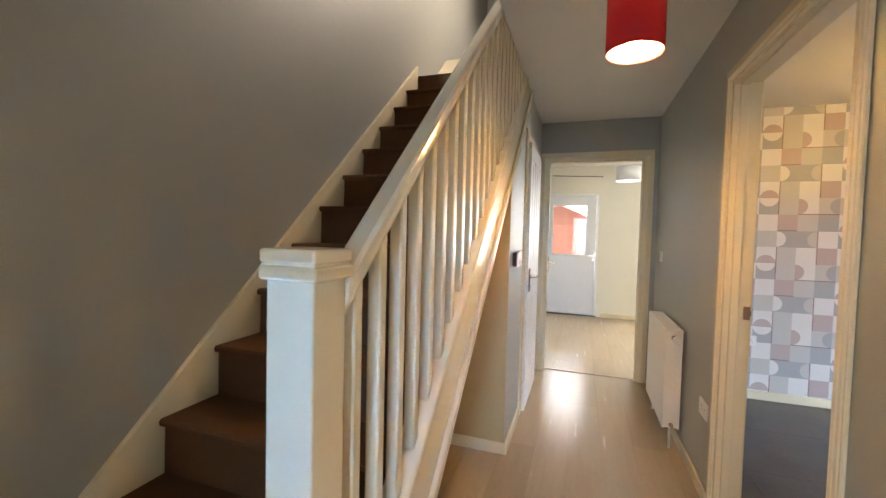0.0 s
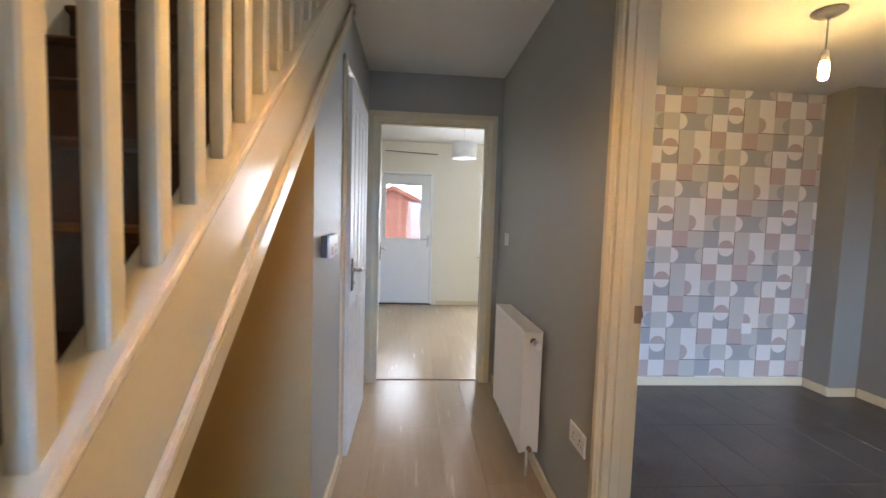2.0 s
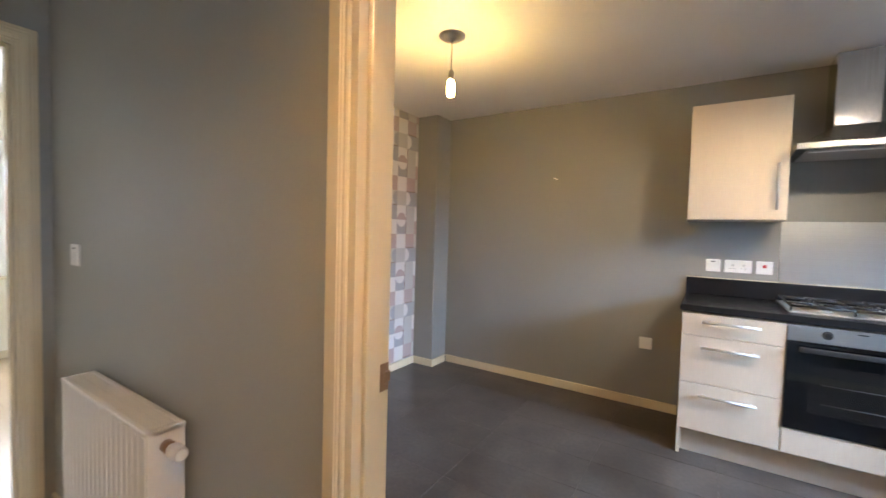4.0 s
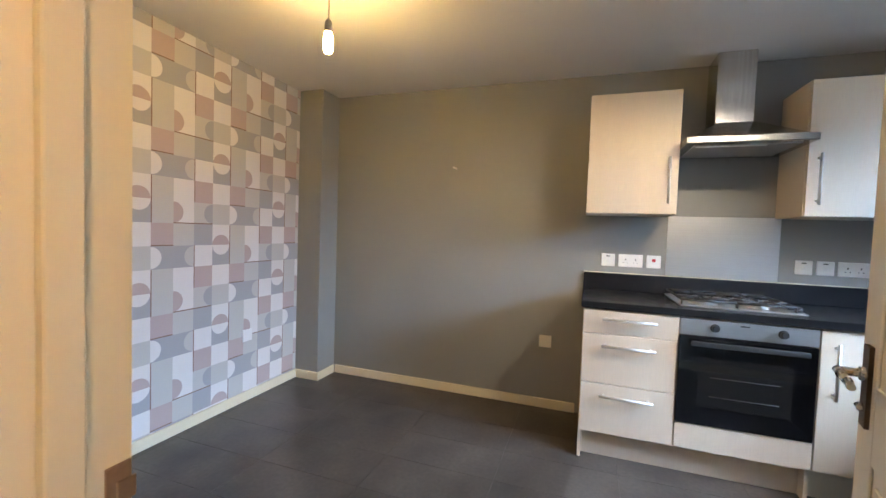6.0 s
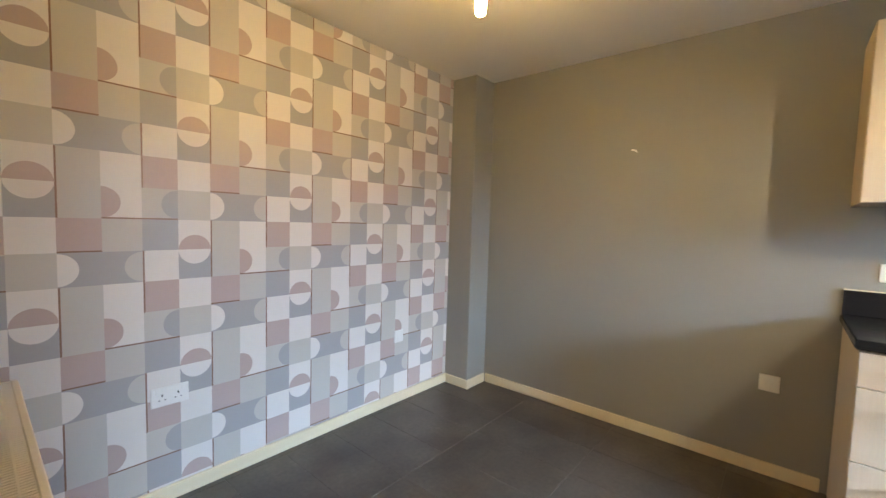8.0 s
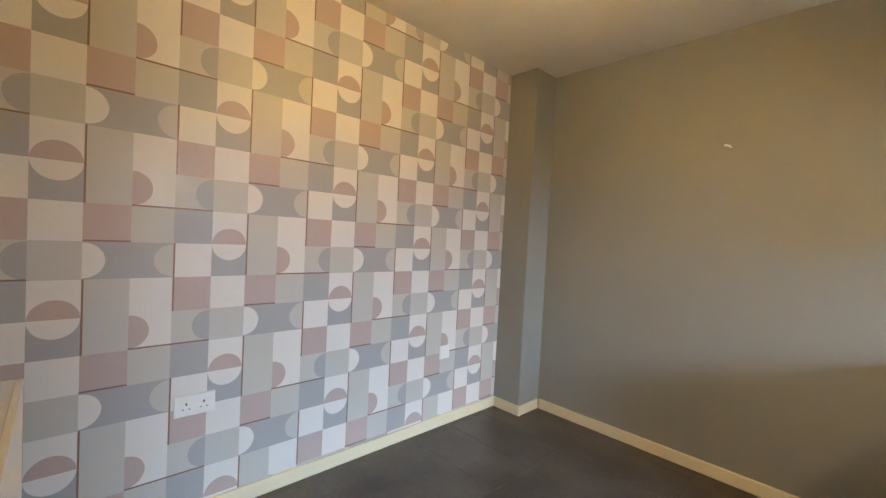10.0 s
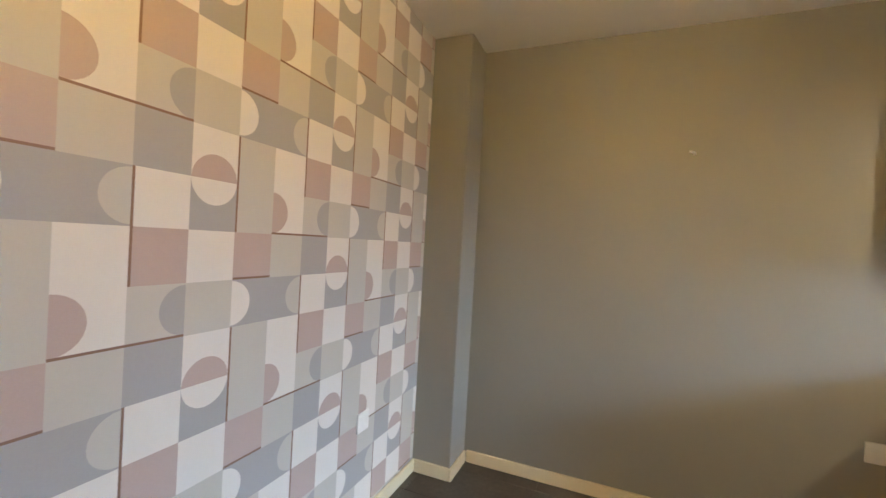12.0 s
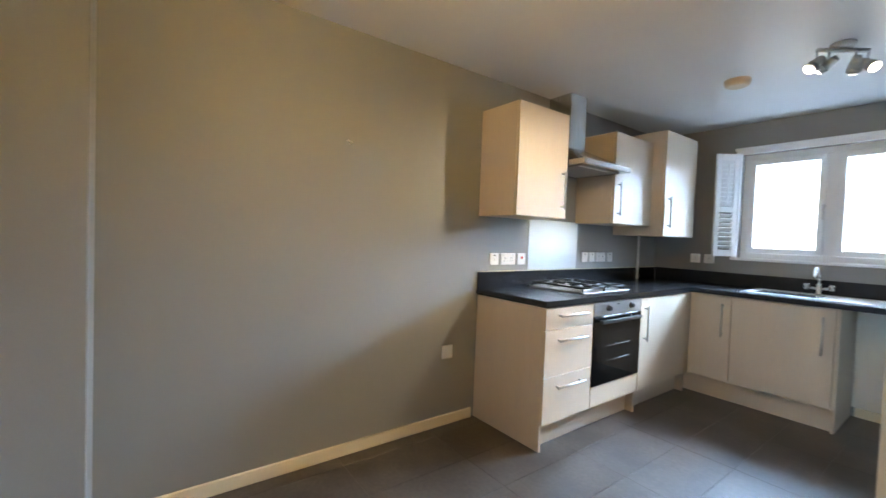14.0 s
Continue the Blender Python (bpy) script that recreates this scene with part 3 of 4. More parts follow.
def window_unit(name, x0, x1, z0, z1, y_in, depth, mullions, label, inward):
    """A casement window in a wall along x. inward: -1 if the room lies to -y."""
    t = thing(name, (x0 + x1) / 2, y_in, z0, label, "window", kind="structure")
    yf = y_in - inward * depth
    a, b = sorted((yf, yf - inward * 0.06))
    f = 0.05
    for bb in ((x0, x0 + f, a, b, z0, z1), (x1 - f, x1, a, b, z0, z1), (x0 + f, x1 - f, a, b, z0, z0 + f), (x0 + f, x1 - f, a, b, z1 - f, z1)):
        piece("window_frame", t, UPVC, *bb, bevel=0.004)
    xs = [x0 + f, *mullions, x1 - f]
    for m in mullions:
        piece("mullion", t, UPVC, m - 0.035, m + 0.035, a, b, z0 + f, z1 - f, bevel=0.004)
    for i, (p, q) in enumerate(zip(xs, xs[1:])):
        p, q = p + (0.036 if i else 0.001), q - (0.036 if q != xs[-1] else 0.001)
        c, d = sorted((yf + inward * 0.012, yf - inward * 0.045))
        s = 0.045
        bm = bmesh.new()
        zb, zt = z0 + f + 0.001, z1 - f - 0.001
        for bb in ((p, p + s, c, d, zb, zt), (q - s, q, c, d, zb, zt), (p + s, q - s, c, d, zb, zb + s), (p + s, q - s, c, d, zt - s, zt)):
            box(bm, *bb, bevel=0.003)
        sash = part("sash", bm, UPVC, t)
        pane = piece("pane", sash, GLASS, p + s, q - s, (c + d) / 2 - 0.004, (c + d) / 2 + 0.004, zb + s, zt - s)
        pane.visible_shadow = False
    return t, yf


bw, _ = window_unit("window_2", V_OPEN[0], V_OPEN[1], V_OPEN[2], V_OPEN[3], BY1, 0.10, [2.17], "white casement window of the back room", -1)
piece("window_sill", bw, GLOSS, V_OPEN[0] - 0.03, V_OPEN[1] + 0.03, BY1 - 0.03, BY1 + 0.10, V_OPEN[2] - 0.022, V_OPEN[2] + 0.002, bevel=0.005)
kw, KYF = window_unit("window_1", WX0, WX1, WZ0, WZ1, KY0, 0.05, [2.02, 2.545], "white kitchen casement window with louvred shutters", 1)
piece("window_sill", kw, UPVC, WX0 - 0.04, WX1 + 0.05, KY0 - 0.05, KY0 + 0.035, WZ0 - 0.022, WZ0 + 0.002, bevel=0.005)
for b in ((WX1, WX1 + 0.045, KY0 - 0.002, KY0 + 0.03, WZ0, WZ1 + 0.05), (WX0 - 0.04, WX1, KY0 - 0.002, KY0 + 0.03, WZ1, WZ1 + 0.05)):
    piece("shutter_frame", kw, UPVC, *b, bevel=0.004)
piece("shutter_rail", kw, UPVC, WX0 - 0.04, WX1 + 0.05, KY0 + 0.031, KY0 + 0.045, WZ1 + 0.035, WZ1 + 0.06, bevel=0.003)
bm = bmesh.new()
rod(bm, (2.585, KYF + 0.01, 1.62), (2.585, KYF + 0.05, 1.62), 0.009, seg=10)
rod(bm, (2.585, KYF + 0.045, 1.63), (2.585, KYF + 0.05, 1.51), 0.009, 0.006, seg=10)
part("catch", bm, STEEL, kw, "steel casement handle")
# the folded shutter leaf stands out from the wall on its hinge
sh = thing("window_shutter", 3.17, KY0 + 0.03, WZ0, "white louvred wooden shutter leaf, folded open", "shutter")
HINGE = pose(3.175, KY0 + 0.034, WZ0 + 0.01, 0, 0, 52)
SW, SH_ = 0.20, 0.93


def shutter_piece(name, *b, tilt=0.0, bevel=0.003):
    bm = bmesh.new()
    box(bm, *b, bevel=bevel)
    if tilt:
        c = Vector(((b[0] + b[1]) / 2, (b[2] + b[3]) / 2, (b[4] + b[5]) / 2))
        bmesh.ops.transform(bm, matrix=Matrix.Translation(c) @ Matrix.Rotation(radians(tilt), 4, "X") @ Matrix.Translation(-c), verts=bm.verts)
    bmesh.ops.transform(bm, matrix=HINGE, verts=bm.verts)
    part(name, bm, UPVC, sh)


shutter_piece("stile", 0, 0.042, 0, 0.026, 0, SH_)
shutter_piece("stile", SW - 0.042, SW, 0, 0.026, 0, SH_)
for z0, z1 in ((0, 0.06), (0.40, 0.45), (SH_ - 0.06, SH_)):
    shutter_piece("rail", 0.042, SW - 0.042, 0, 0.026, z0, z1)
for i in range(8):
    z = 0.08 + i * 0.041
    shutter_piece("louvre", 0.040, SW - 0.040, -0.012, 0.038, z, z + 0.007, tilt=35, bevel=0.001)
for i in range(10):
    z = 0.475 + i * 0.041
    shutter_piece("louvre", 0.040, SW - 0.040, -0.012, 0.038, z, z + 0.007, tilt=70, bevel=0.001)
shutter_piece("tilt_rod", SW / 2 - 0.006, SW / 2 + 0.006, 0.036, 0.046, 0.47, 0.84, bevel=0.001)

# front door behind the walk's start
fd = thing("door_5", 0.57, KY0 - 0.1, 0, "white front door with a tall obscured pane", "door", kind="structure")
for b in ((0.12, 0.15, KY0 - 0.14, KY0 - 0.08, 0, 2.05), (0.91, 1.02, KY0 - 0.14, KY0 - 0.08, 0, 2.05), (0.15, 0.91, KY0 - 0.14, KY0 - 0.08, 0, 0.30), (0.15, 0.91, KY0 - 0.14, KY0 - 0.08, 1.93, 2.05)):
    piece("leaf", fd, UPVC, *b)
piece("pane", fd, GLASS, 0.15, 0.91, KY0 - 0.115, KY0 - 0.107, 0.30, 1.93).visible_shadow = False


# ---- staircase ----
stair = thing("staircase", -0.45, 0.75, 0, "closed-string staircase with white balustrade and brown carpet", "staircase", kind="structure")
SIN = -0.02            # inner face of the outer string
for k in range(1, 13):
    yk = NOSE7 + (k - 7) * GOING
    low = level(k - 1) - 0.004 if k > 1 else 0.0
    bm = bmesh.new()
    prism(bm, [(yk + 0.012, low), (yk + 0.015, level(k) - 0.030), (yk - 0.004, level(k) - 0.024), (yk - 0.008, level(k) - 0.010), (yk, level(k)),
               (yk + GOING + 0.02, level(k)), (yk + GOING + 0.02, level(k) - 0.03), (yk + 0.04, level(k) - 0.03), (yk + 0.04, low)], "x", SX + 0.022, SIN)
    part("step", bm, CARPET, stair, "brown carpeted step")


def sloped(bm, x0, x1, ya, yb, low, high, bevel=0.0, end_flat=False):
    """A board along the pitch: low and high are measured upright from the nosing line."""
    pts = [(ya, nosing(ya) + low), (yb, nosing(yb) + low), (yb, nosing(yb) + high), (ya, nosing(ya) + high)]
    n = len(bm.verts)
    prism(bm, pts, "x", x0, x1)
    if bevel:
        bm.verts.ensure_lookup_table()
        vs = bm.verts[n:]
        bmesh.ops.bevel(bm, geom=list({e for v in vs for e in v.link_edges}), offset=bevel, segments=2, affect="EDGES", profile=0.5)


bm = bmesh.new()
sloped(bm, SX, SX + 0.022, 0.62, 3.47, -0.25, 0.075, 0.003)
part("wall_string", bm, GLOSS, stair)
bm = bmesh.new()
sloped(bm, SIN, 0.036, 0.853, 3.46, -0.22, 0.075, 0.004)
part("outer_string", bm, GLOSS, stair)
bm = bmesh.new()
sloped(bm, -0.034, 0.046, 0.853, 3.46, 0.076, 0.106, 0.009)
part("string_cap", bm, GLOSS, stair)
bm = bmesh.new()
sloped(bm, 0.037, 0.048, 0.853, 3.46, -0.218, -0.155, 0.004)
part("string_bead", bm, GLOSS, stair)
bm = bmesh.new()
sloped(bm, 0.037, 0.056, 0.853, 3.46, -0.154, -0.128, 0.008)
part("string_bead", bm, GLOSS, stair)
bm = bmesh.new()
sloped(bm, SX + 0.02, SIN - 0.002, 1.0, 4.2, -0.30, -0.24)
part("soffit", bm, GLOSS, stair)
solid("floor_landing", CARPET, (SX, HX0 - 0.02, 3.48, 6.0, level(13) - 0.18, level(13)), label="brown carpeted landing floor")
# newel
NX, NY = -0.022, 0.811
bm = bmesh.new()
box(bm, NX - 0.047, NX + 0.047, NY - 0.047, NY + 0.047, 0, 1.226, bevel=0.004, seg=2)
part("newel", bm, GLOSS, stair)
bm = bmesh.new()
box(bm, NX - 0.057, NX + 0.057, NY - 0.057, NY + 0.057, 1.2262, 1.250, bevel=0.006, seg=3)
box(bm, NX - 0.051, NX + 0.051, NY - 0.051, NY + 0.051, 1.248, 1.256)
box(bm, NX - 0.056, NX + 0.056, NY - 0.056, NY + 0.056, 1.254, 1.278, bevel=0.006, seg=3)
part("newel_cap", bm, GLOSS, stair)
bm = bmesh.new()
sloped(bm, -0.028, 0.034, NY + 0.045, 3.75, 0.853, 0.908, 0.014)
part("handrail", bm, GLOSS, stair)
bm = bmesh.new()
sloped(bm, -0.014, 0.020, NY + 0.045, 3.75, 0.838, 0.854, 0.003)
part("handrail_fillet", bm, GLOSS, stair)
y = 0.896
while y < 3.55:
    bm = bmesh.new()
    prism(bm, [(y, nosing(y) + 0.10), (y + 0.032, nosing(y + 0.032) + 0.10), (y + 0.032, nosing(y + 0.032) + 0.848), (y, nosing(y) + 0.848)], "x", -0.011, 0.021)
    bmesh.ops.bevel(bm, geom=[e for e in bm.edges if abs((e.verts[0].co - e.verts[1].co).normalized().z) > 0.99], offset=0.004, segments=1, affect="EDGES")
    part("baluster", bm, GLOSS, stair)
    y += 0.1035


# ---- hall things ----
def radiator(name, x0, x1, y0, y1, z0, z1, label, valve_end):
    """A double panel radiator along y; its front at x0 or x1, whichever is given first."""
    t = thing(name, (x0 + x1) / 2, (y0 + y1) / 2, z0, label, "radiator")
    a, b = min(x0, x1), max(x0, x1)
    out = -1 if x0 < x1 else 1
    front = x0
    bm = bmesh.new()
    n = int((y1 - y0 - 0.06) / 0.034)
    prof = [(y0 + 0.008, 0.0)]
    step = (y1 - y0 - 0.05) / n
    for i in range(n):
        s = y0 + 0.025 + i * step
        prof += [(s, 0.0), (s + 0.18 * step, 0.003), (s + 0.68 * step, 0.003), (s + 0.86 * step, 0.0)]
    prof += [(y1 - 0.008, 0.0)]
    pts = [(front - out * d, yy) for yy, d in prof] + [(front - out * 0.016, y1 - 0.008), (front - out * 0.016, y0 + 0.008)]
    prism(bm, pts, "z", z0 + 0.012, z1 - 0.016)
    part("front_panel", bm, RADPAINT, t, "fluted white front panel")
    back = x1
    piece("back_panel", t, RADPAINT, min(back, back + out * 0.014), max(back, back + out * 0.014), y0 + 0.008, y1 - 0.008, z0 + 0.012, z1 - 0.016)
    for ya, yb in ((y0, y0 + 0.006), (y1 - 0.006, y1)):
        piece("side_panel", t, RADPAINT, a + 0.001, b - 0.001, ya, yb, z0 + 0.02, z1 - 0.004, bevel=0.002)
    bm = bmesh.new()
    for c, d in ((a - 0.001, a + 0.016), (b - 0.016, b + 0.001)):
        box(bm, c, d, y0 - 0.001, y1 + 0.001, z1 - 0.016, z1, bevel=0.003)
    for c, d in ((y0, y0 + 0.016), (y1 - 0.016, y1)):
        box(bm, a + 0.016, b - 0.016, c, d, z1 - 0.016, z1 - 0.0005)
    n = int((y1 - y0 - 0.032) / 0.012)
    for i in range(n):
        s = y0 + 0.016 + (i + 0.25) * (y1 - y0 - 0.032) / n
        box(bm, a + 0.016, b - 0.016, s, s + 0.009, z1 - 0.008, z1 - 0.003)
    box(bm, (a + b) / 2 - 0.002, (a + b) / 2 + 0.002, y0 + 0.016, y1 - 0.016, z1 - 0.0065, z1 - 0.002)
    part("top_grille", bm, RADPAINT, t)
    # solid grey block: the shade between the panels is put into its colour
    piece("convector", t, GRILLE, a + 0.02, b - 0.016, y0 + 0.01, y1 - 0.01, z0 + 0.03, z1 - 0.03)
    for z in (z0 + 0.12, z1 - 0.12):
        w0, w1 = sorted((back, back - out * 0.032))
        piece("wall_bracket", t, RADPAINT, w0, w1, y0 + 0.18, y0 + 0.21, z - 0.03, z + 0.03)
        piece("wall_bracket", t, RADPAINT, w0, w1, y1 - 0.21, y1 - 0.18, z - 0.03, z + 0.03)
    ye = y0 if valve_end < 0 else y1
    s = valve_end
    m = (a + b) / 2
    bm = bmesh.new()
    rod(bm, (m, ye, z1 - 0.05), (m, ye + s * 0.030, z1 - 0.05), 0.017, seg=12)
    part("air_vent", bm, BRONZE, t, "brass bleed plug")
    bm = bmesh.new()
    rod(bm, (m, ye + s * 0.030, z1 - 0.05), (m, ye + s * 0.042, z1 - 0.05), 0.015, 0.021, seg=20)
    rod(bm, (m, ye + s * 0.042, z1 - 0.05), (m, ye + s * 0.080, z1 - 0.05), 0.021, 0.019, seg=20)
    rod(bm, (m, ye + s * 0.080, z1 - 0.05), (m, ye + s * 0.085, z1 - 0.05), 0.019, 0.013, seg=20)
    part("valve_head", bm, PLASTIC, t, "white thermostatic valve head")
    bm = bmesh.new()
    rod(bm, (m, ye, z0 + 0.04), (m, ye + s * 0.02, z0 + 0.04), 0.012, seg=12)
    part("lower_plug", bm, BRONZE, t, "brass lower plug")
    for yy in (y1 - 0.03, y0 + 0.03):
        bm = bmesh.new()
        rod(bm, (m, yy, z0 + 0.02), (m, yy, -0.002), 0.0075, seg=10)
        part("pipe", bm, RADPAINT, t)
    return t


radiator("radiator", 0.940, 1.036, 3.02, 3.69, 0.12, 0.75, "white double panel radiator on the hall wall", -1)
radiator("radiator", 1.272, 1.192, 3.05, 3.98, 0.15, 0.75, "white double panel radiator on the kitchen wall", 1)


def plate(name, centre, normal, w, h, label, category, kind="socket", gangs=1, red=False):
    """A moulded switch or socket plate on a wall; normal is one of the axes."""
    c, nv = Vector(centre), Vector(normal)
    a = Vector((0, 0, 1)).cross(nv)
    rot = Matrix((a, nv, Vector((0, 0, 1)))).transposed().to_4x4()
    t = thing(name, *c, label, category)
    turn = Matrix.Translation(c) @ rot

    def sub(pname, mat, *b, bevel=0.0, lab=""):
        bm = bmesh.new()
        box(bm, *b, bevel=bevel)
        bmesh.ops.transform(bm, matrix=turn, verts=bm.verts)
        part(pname, bm, mat, t, lab)

    sub("faceplate", PLASTIC, -w / 2, w / 2, 0, 0.009, -h / 2, h / 2, bevel=0.003)
    if kind == "socket":
        for g in range(gangs):
            gx = (g - (gangs - 1) / 2) * 0.062
            sub("slot", BLACKPLASTIC, gx - 0.003, gx + 0.003, 0.0085, 0.0096, 0.002, 0.012)
            sub("slot", BLACKPLASTIC, gx - 0.014, gx - 0.008, 0.0085, 0.0096, -0.016, -0.012)
            sub("slot", BLACKPLASTIC, gx + 0.008, gx + 0.014, 0.0085, 0.0096, -0.016, -0.012)
            sub("rocker", PLASTIC, gx - 0.007 + (0.019 if g else -0.019), gx + 0.007 + (0.019 if g else -0.019), 0.009, 0.0125, 0.016, 0.036, bevel=0.002)
    elif kind == "switch":
        sub("rocker", REDPLASTIC if red else PLASTIC, -0.011, 0.011, 0.009, 0.0135, -0.012 if not red else 0.0, 0.012 if not red else 0.020, bevel=0.002, lab="red rocker" if red else "")
        if not red:
            sub("neon", BLACKPLASTIC, -0.012, 0.012, 0.0088, 0.0098, 0.024, 0.030)
    return t


plate("light_switch", (HX1, 3.95, 1.16), (-1, 0, 0), 0.086, 0.086, "white plastic light switch on the hall wall", "switch", "switch")
plate("wall_socket", (HX1, 2.60, 0.44), (-1, 0, 0), 0.146, 0.086, "white double socket on the hall wall", "socket", gangs=2)
th = thing("thermostat", HX0, 2.755, 1.16, "white-fronted room thermostat with a dark brown body", "thermostat")
piece("body", th, DARKBROWN, HX0, HX0 + 0.026, 2.714, 2.800, 1.114, 1.200, bevel=0.003)
piece("cover", th, PLASTIC, HX0 + 0.026, HX0 + 0.036, 2.710, 2.803, 1.111, 1.203, bevel=0.003)
bm = bmesh.new()
rod(bm, (HX0 + 0.035, 2.757, 1.140), (HX0 + 0.042, 2.757, 1.140), 0.018, 0.016, seg=20)
part("dial", bm, PLASTIC, th)
pg = thing("heating_control", HX0, 2.87, 1.16, "white heating control box with a small grey display", "control box")
piece("case", pg, PLASTIC, HX0, HX0 + 0.030, 2.822, 2.916, 1.114, 1.206, bevel=0.004)
piece("display", pg, GRILLE, HX0 + 0.0295, HX0 + 0.0308, 2.840, 2.898, 1.124, 1.142, label="small grey display")
for i in range(3):
    piece("button", pg, PLASTIC, HX0 + 0.0295, HX0 + 0.0325, 2.842 + i * 0.020, 2.854 + i * 0.020, 1.156, 1.164, bevel=0.001)


def pendant(name, x, y, z_ceiling, drop, label, rose_mat=PLASTIC, rose=0.048):
    t = thing(name, x, y, z_ceiling, label, "ceiling lamp")
    bm = bmesh.new()
    lathe(bm, x, y, [(rose, z_ceiling + 0.002), (rose, z_ceiling - 0.008), (rose * 0.7, z_ceiling - 0.022), (0.012, z_ceiling - 0.028), (0.008, z_ceiling - 0.040)])
    part("ceiling_rose", bm, rose_mat, t)
    bm = bmesh.new()
    rod(bm, (x, y, z_ceiling - 0.03), (x, y, z_ceiling - drop), 0.0035, seg=8)
    part("cord", bm, rose_mat, t)
    bm = bmesh.new()
    lathe(bm, x, y, [(0.008, z_ceiling - drop + 0.012), (0.016, z_ceiling - drop), (0.019, z_ceiling - drop - 0.045)], 16)
    part("lampholder", bm, rose_mat, t)
    return t


def drum_shade(parent, x, y, z0, z1, r0, r1, mat, label, name="shade"):
    bm = bmesh.new()
    seg = 40
    rings = []
    for r, z in ((r0, z0), (r1, z1), (r1 - 0.0015, z1), (r0 - 0.0015, z0)):
        rings.append([bm.verts.new((x + r * math.cos(2 * math.pi * i / seg), y + r * math.sin(2 * math.pi * i / seg), z)) for i in range(seg)])
    for a, b in zip(rings, rings[1:] + rings[:1]):
        for i in range(seg):
            j = (i + 1) % seg
            bm.faces.new((a[i], a[j], b[j], b[i])).smooth = True
    return part(name, bm, mat, parent, label)


hl = pendant("pendant_lamp", 0.585, 1.88, H, 0.22, "hall pendant lamp with a red fabric drum shade, lit")
drum_shade(hl, 0.585, 1.88, 1.985, 2.19, 0.10, 0.10, REDSHADE, "red fabric drum shade")
drum_shade(hl, 0.585, 1.88, 1.988, 2.187, 0.0965, 0.0965, WHITESHADE, "white inner lining", "lining")
bm = bmesh.new()
lathe(bm, 0.585, 1.88, [(0.012, 2.115), (0.028, 2.068), (0.03, 2.035), (0.02, 2.006), (0.004, 1.998)], 20)
bulb = part("bulb", bm, HALLGLOW, hl, "glowing bulb")
bk = pendant("pendant_lamp", 0.98, 6.1, HB, 0.22, "back room pendant lamp with a pale drum shade, lit")
drum_shade(bk, 0.98, 6.1, 2.05, 2.24, 0.15, 0.15, WHITESHADE, "pale fabric drum shade")
bm = bmesh.new()
lathe(bm, 0.98, 6.1, [(0.012, 2.17), (0.028, 2.14), (0.03, 2.11), (0.02, 2.085), (0.004, 2.078)], 20)
part("bulb", bm, BACKGLOW, bk, "glowing bulb")

kl = pendant("pendant_lamp", 2.43, 3.066, H, 0.20, "bare pendant bulb on a grey cord, lit", ROSEGREY, 0.072)
bm = bmesh.new()
lathe(bm, 2.43, 3.066, [(0.012, 2.137), (0.016, 2.130), (0.020, 2.115), (0.0205, 2.068), (0.018, 2.052), (0.010, 2.045), (0.003, 2.043)], 20)
part("bulb", bm, KITCHENGLOW, kl, "glowing warm white bulb")

# ---- kitchen ----
FX = 3.31            # carcass front of the long run
FY = 0.0             # carcass front under the window


def bar_handle(parent, a, b, out, r=0.0075):
    """A round bar on two stand-offs, from a to b; out: the way off the front."""
    a, b, o = Vector(a), Vector(b), Vector(out)
    d = (b - a).normalized()
    bm = bmesh.new()
    if d.z > 0.5:
        # upright handles are flat bows with square ends
        s = o.cross(d)
        for p, q, e in ((a + o * 0.030, b + o * 0.030, o), (a, a + o * 0.028, d), (b - d * 0.008, b - d * 0.008 + o * 0.028, d)):
            lo = [bm.verts.new(p + s * k + e * m) for k, m in ((-0.006, 0), (0.006, 0), (0.006, 0.008), (-0.006, 0.008))]
            hi = [bm.verts.new(q + s * k + e * m) for k, m in ((-0.006, 0), (0.006, 0), (0.006, 0.008), (-0.006, 0.008))]
            bm.faces.new(lo)
            bm.faces.new(hi[::-1])
            for i in range(4):
                bm.faces.new((lo[i], hi[i], hi[(i + 1) % 4], lo[(i + 1) % 4]))
        bmesh.ops.recalc_face_normals(bm, faces=bm.faces)
        return part("handle", bm, HANDLESTEEL, parent, "flat brushed steel bow handle")
    rod(bm, a + o * 0.032, b + o * 0.032, r, seg=12)
    for p in (a + d * 0.022, b - d * 0.022):
        rod(bm, p, p + o * 0.032, r * 0.8, seg=10)
    return part("handle", bm, HANDLESTEEL, parent, "brushed steel bar handle")


def carcass(t, x0, x1, y0, y1, z0, z1, open_side):
    """A cabinet shell of 18 mm boards, open towards open_side."""
    b = 0.018
    if open_side == "-x":
        boards = ((x0, x1, y0, y0 + b, z0, z1), (x0, x1, y1 - b, y1, z0, z1), (x0, x1, y0 + b, y1 - b, z0, z0 + b), (x0, x1, y0 + b, y1 - b, z1 - b, z1), (x1 - 0.008, x1, y0 + b, y1 - b, z0 + b, z1 - b))
    else:
        boards = ((x0, x0 + b, y0, y1, z0, z1), (x1 - b, x1, y0, y1, z0, z1), (x0 + b, x1 - b, y0, y1, z0, z0 + b), (x0 + b, x1 - b, y0, y1, z1 - b, z1), (x0 + b, x1 - b, y0, y0 + 0.008, z0 + b, z1 - b))
    for name, q in zip(("side_panel", "side_panel", "bottom_panel", "top_panel", "back_panel"), boards):
        piece(name, t, UNIT, *q)


ZB, ZT = 0.16, 0.863
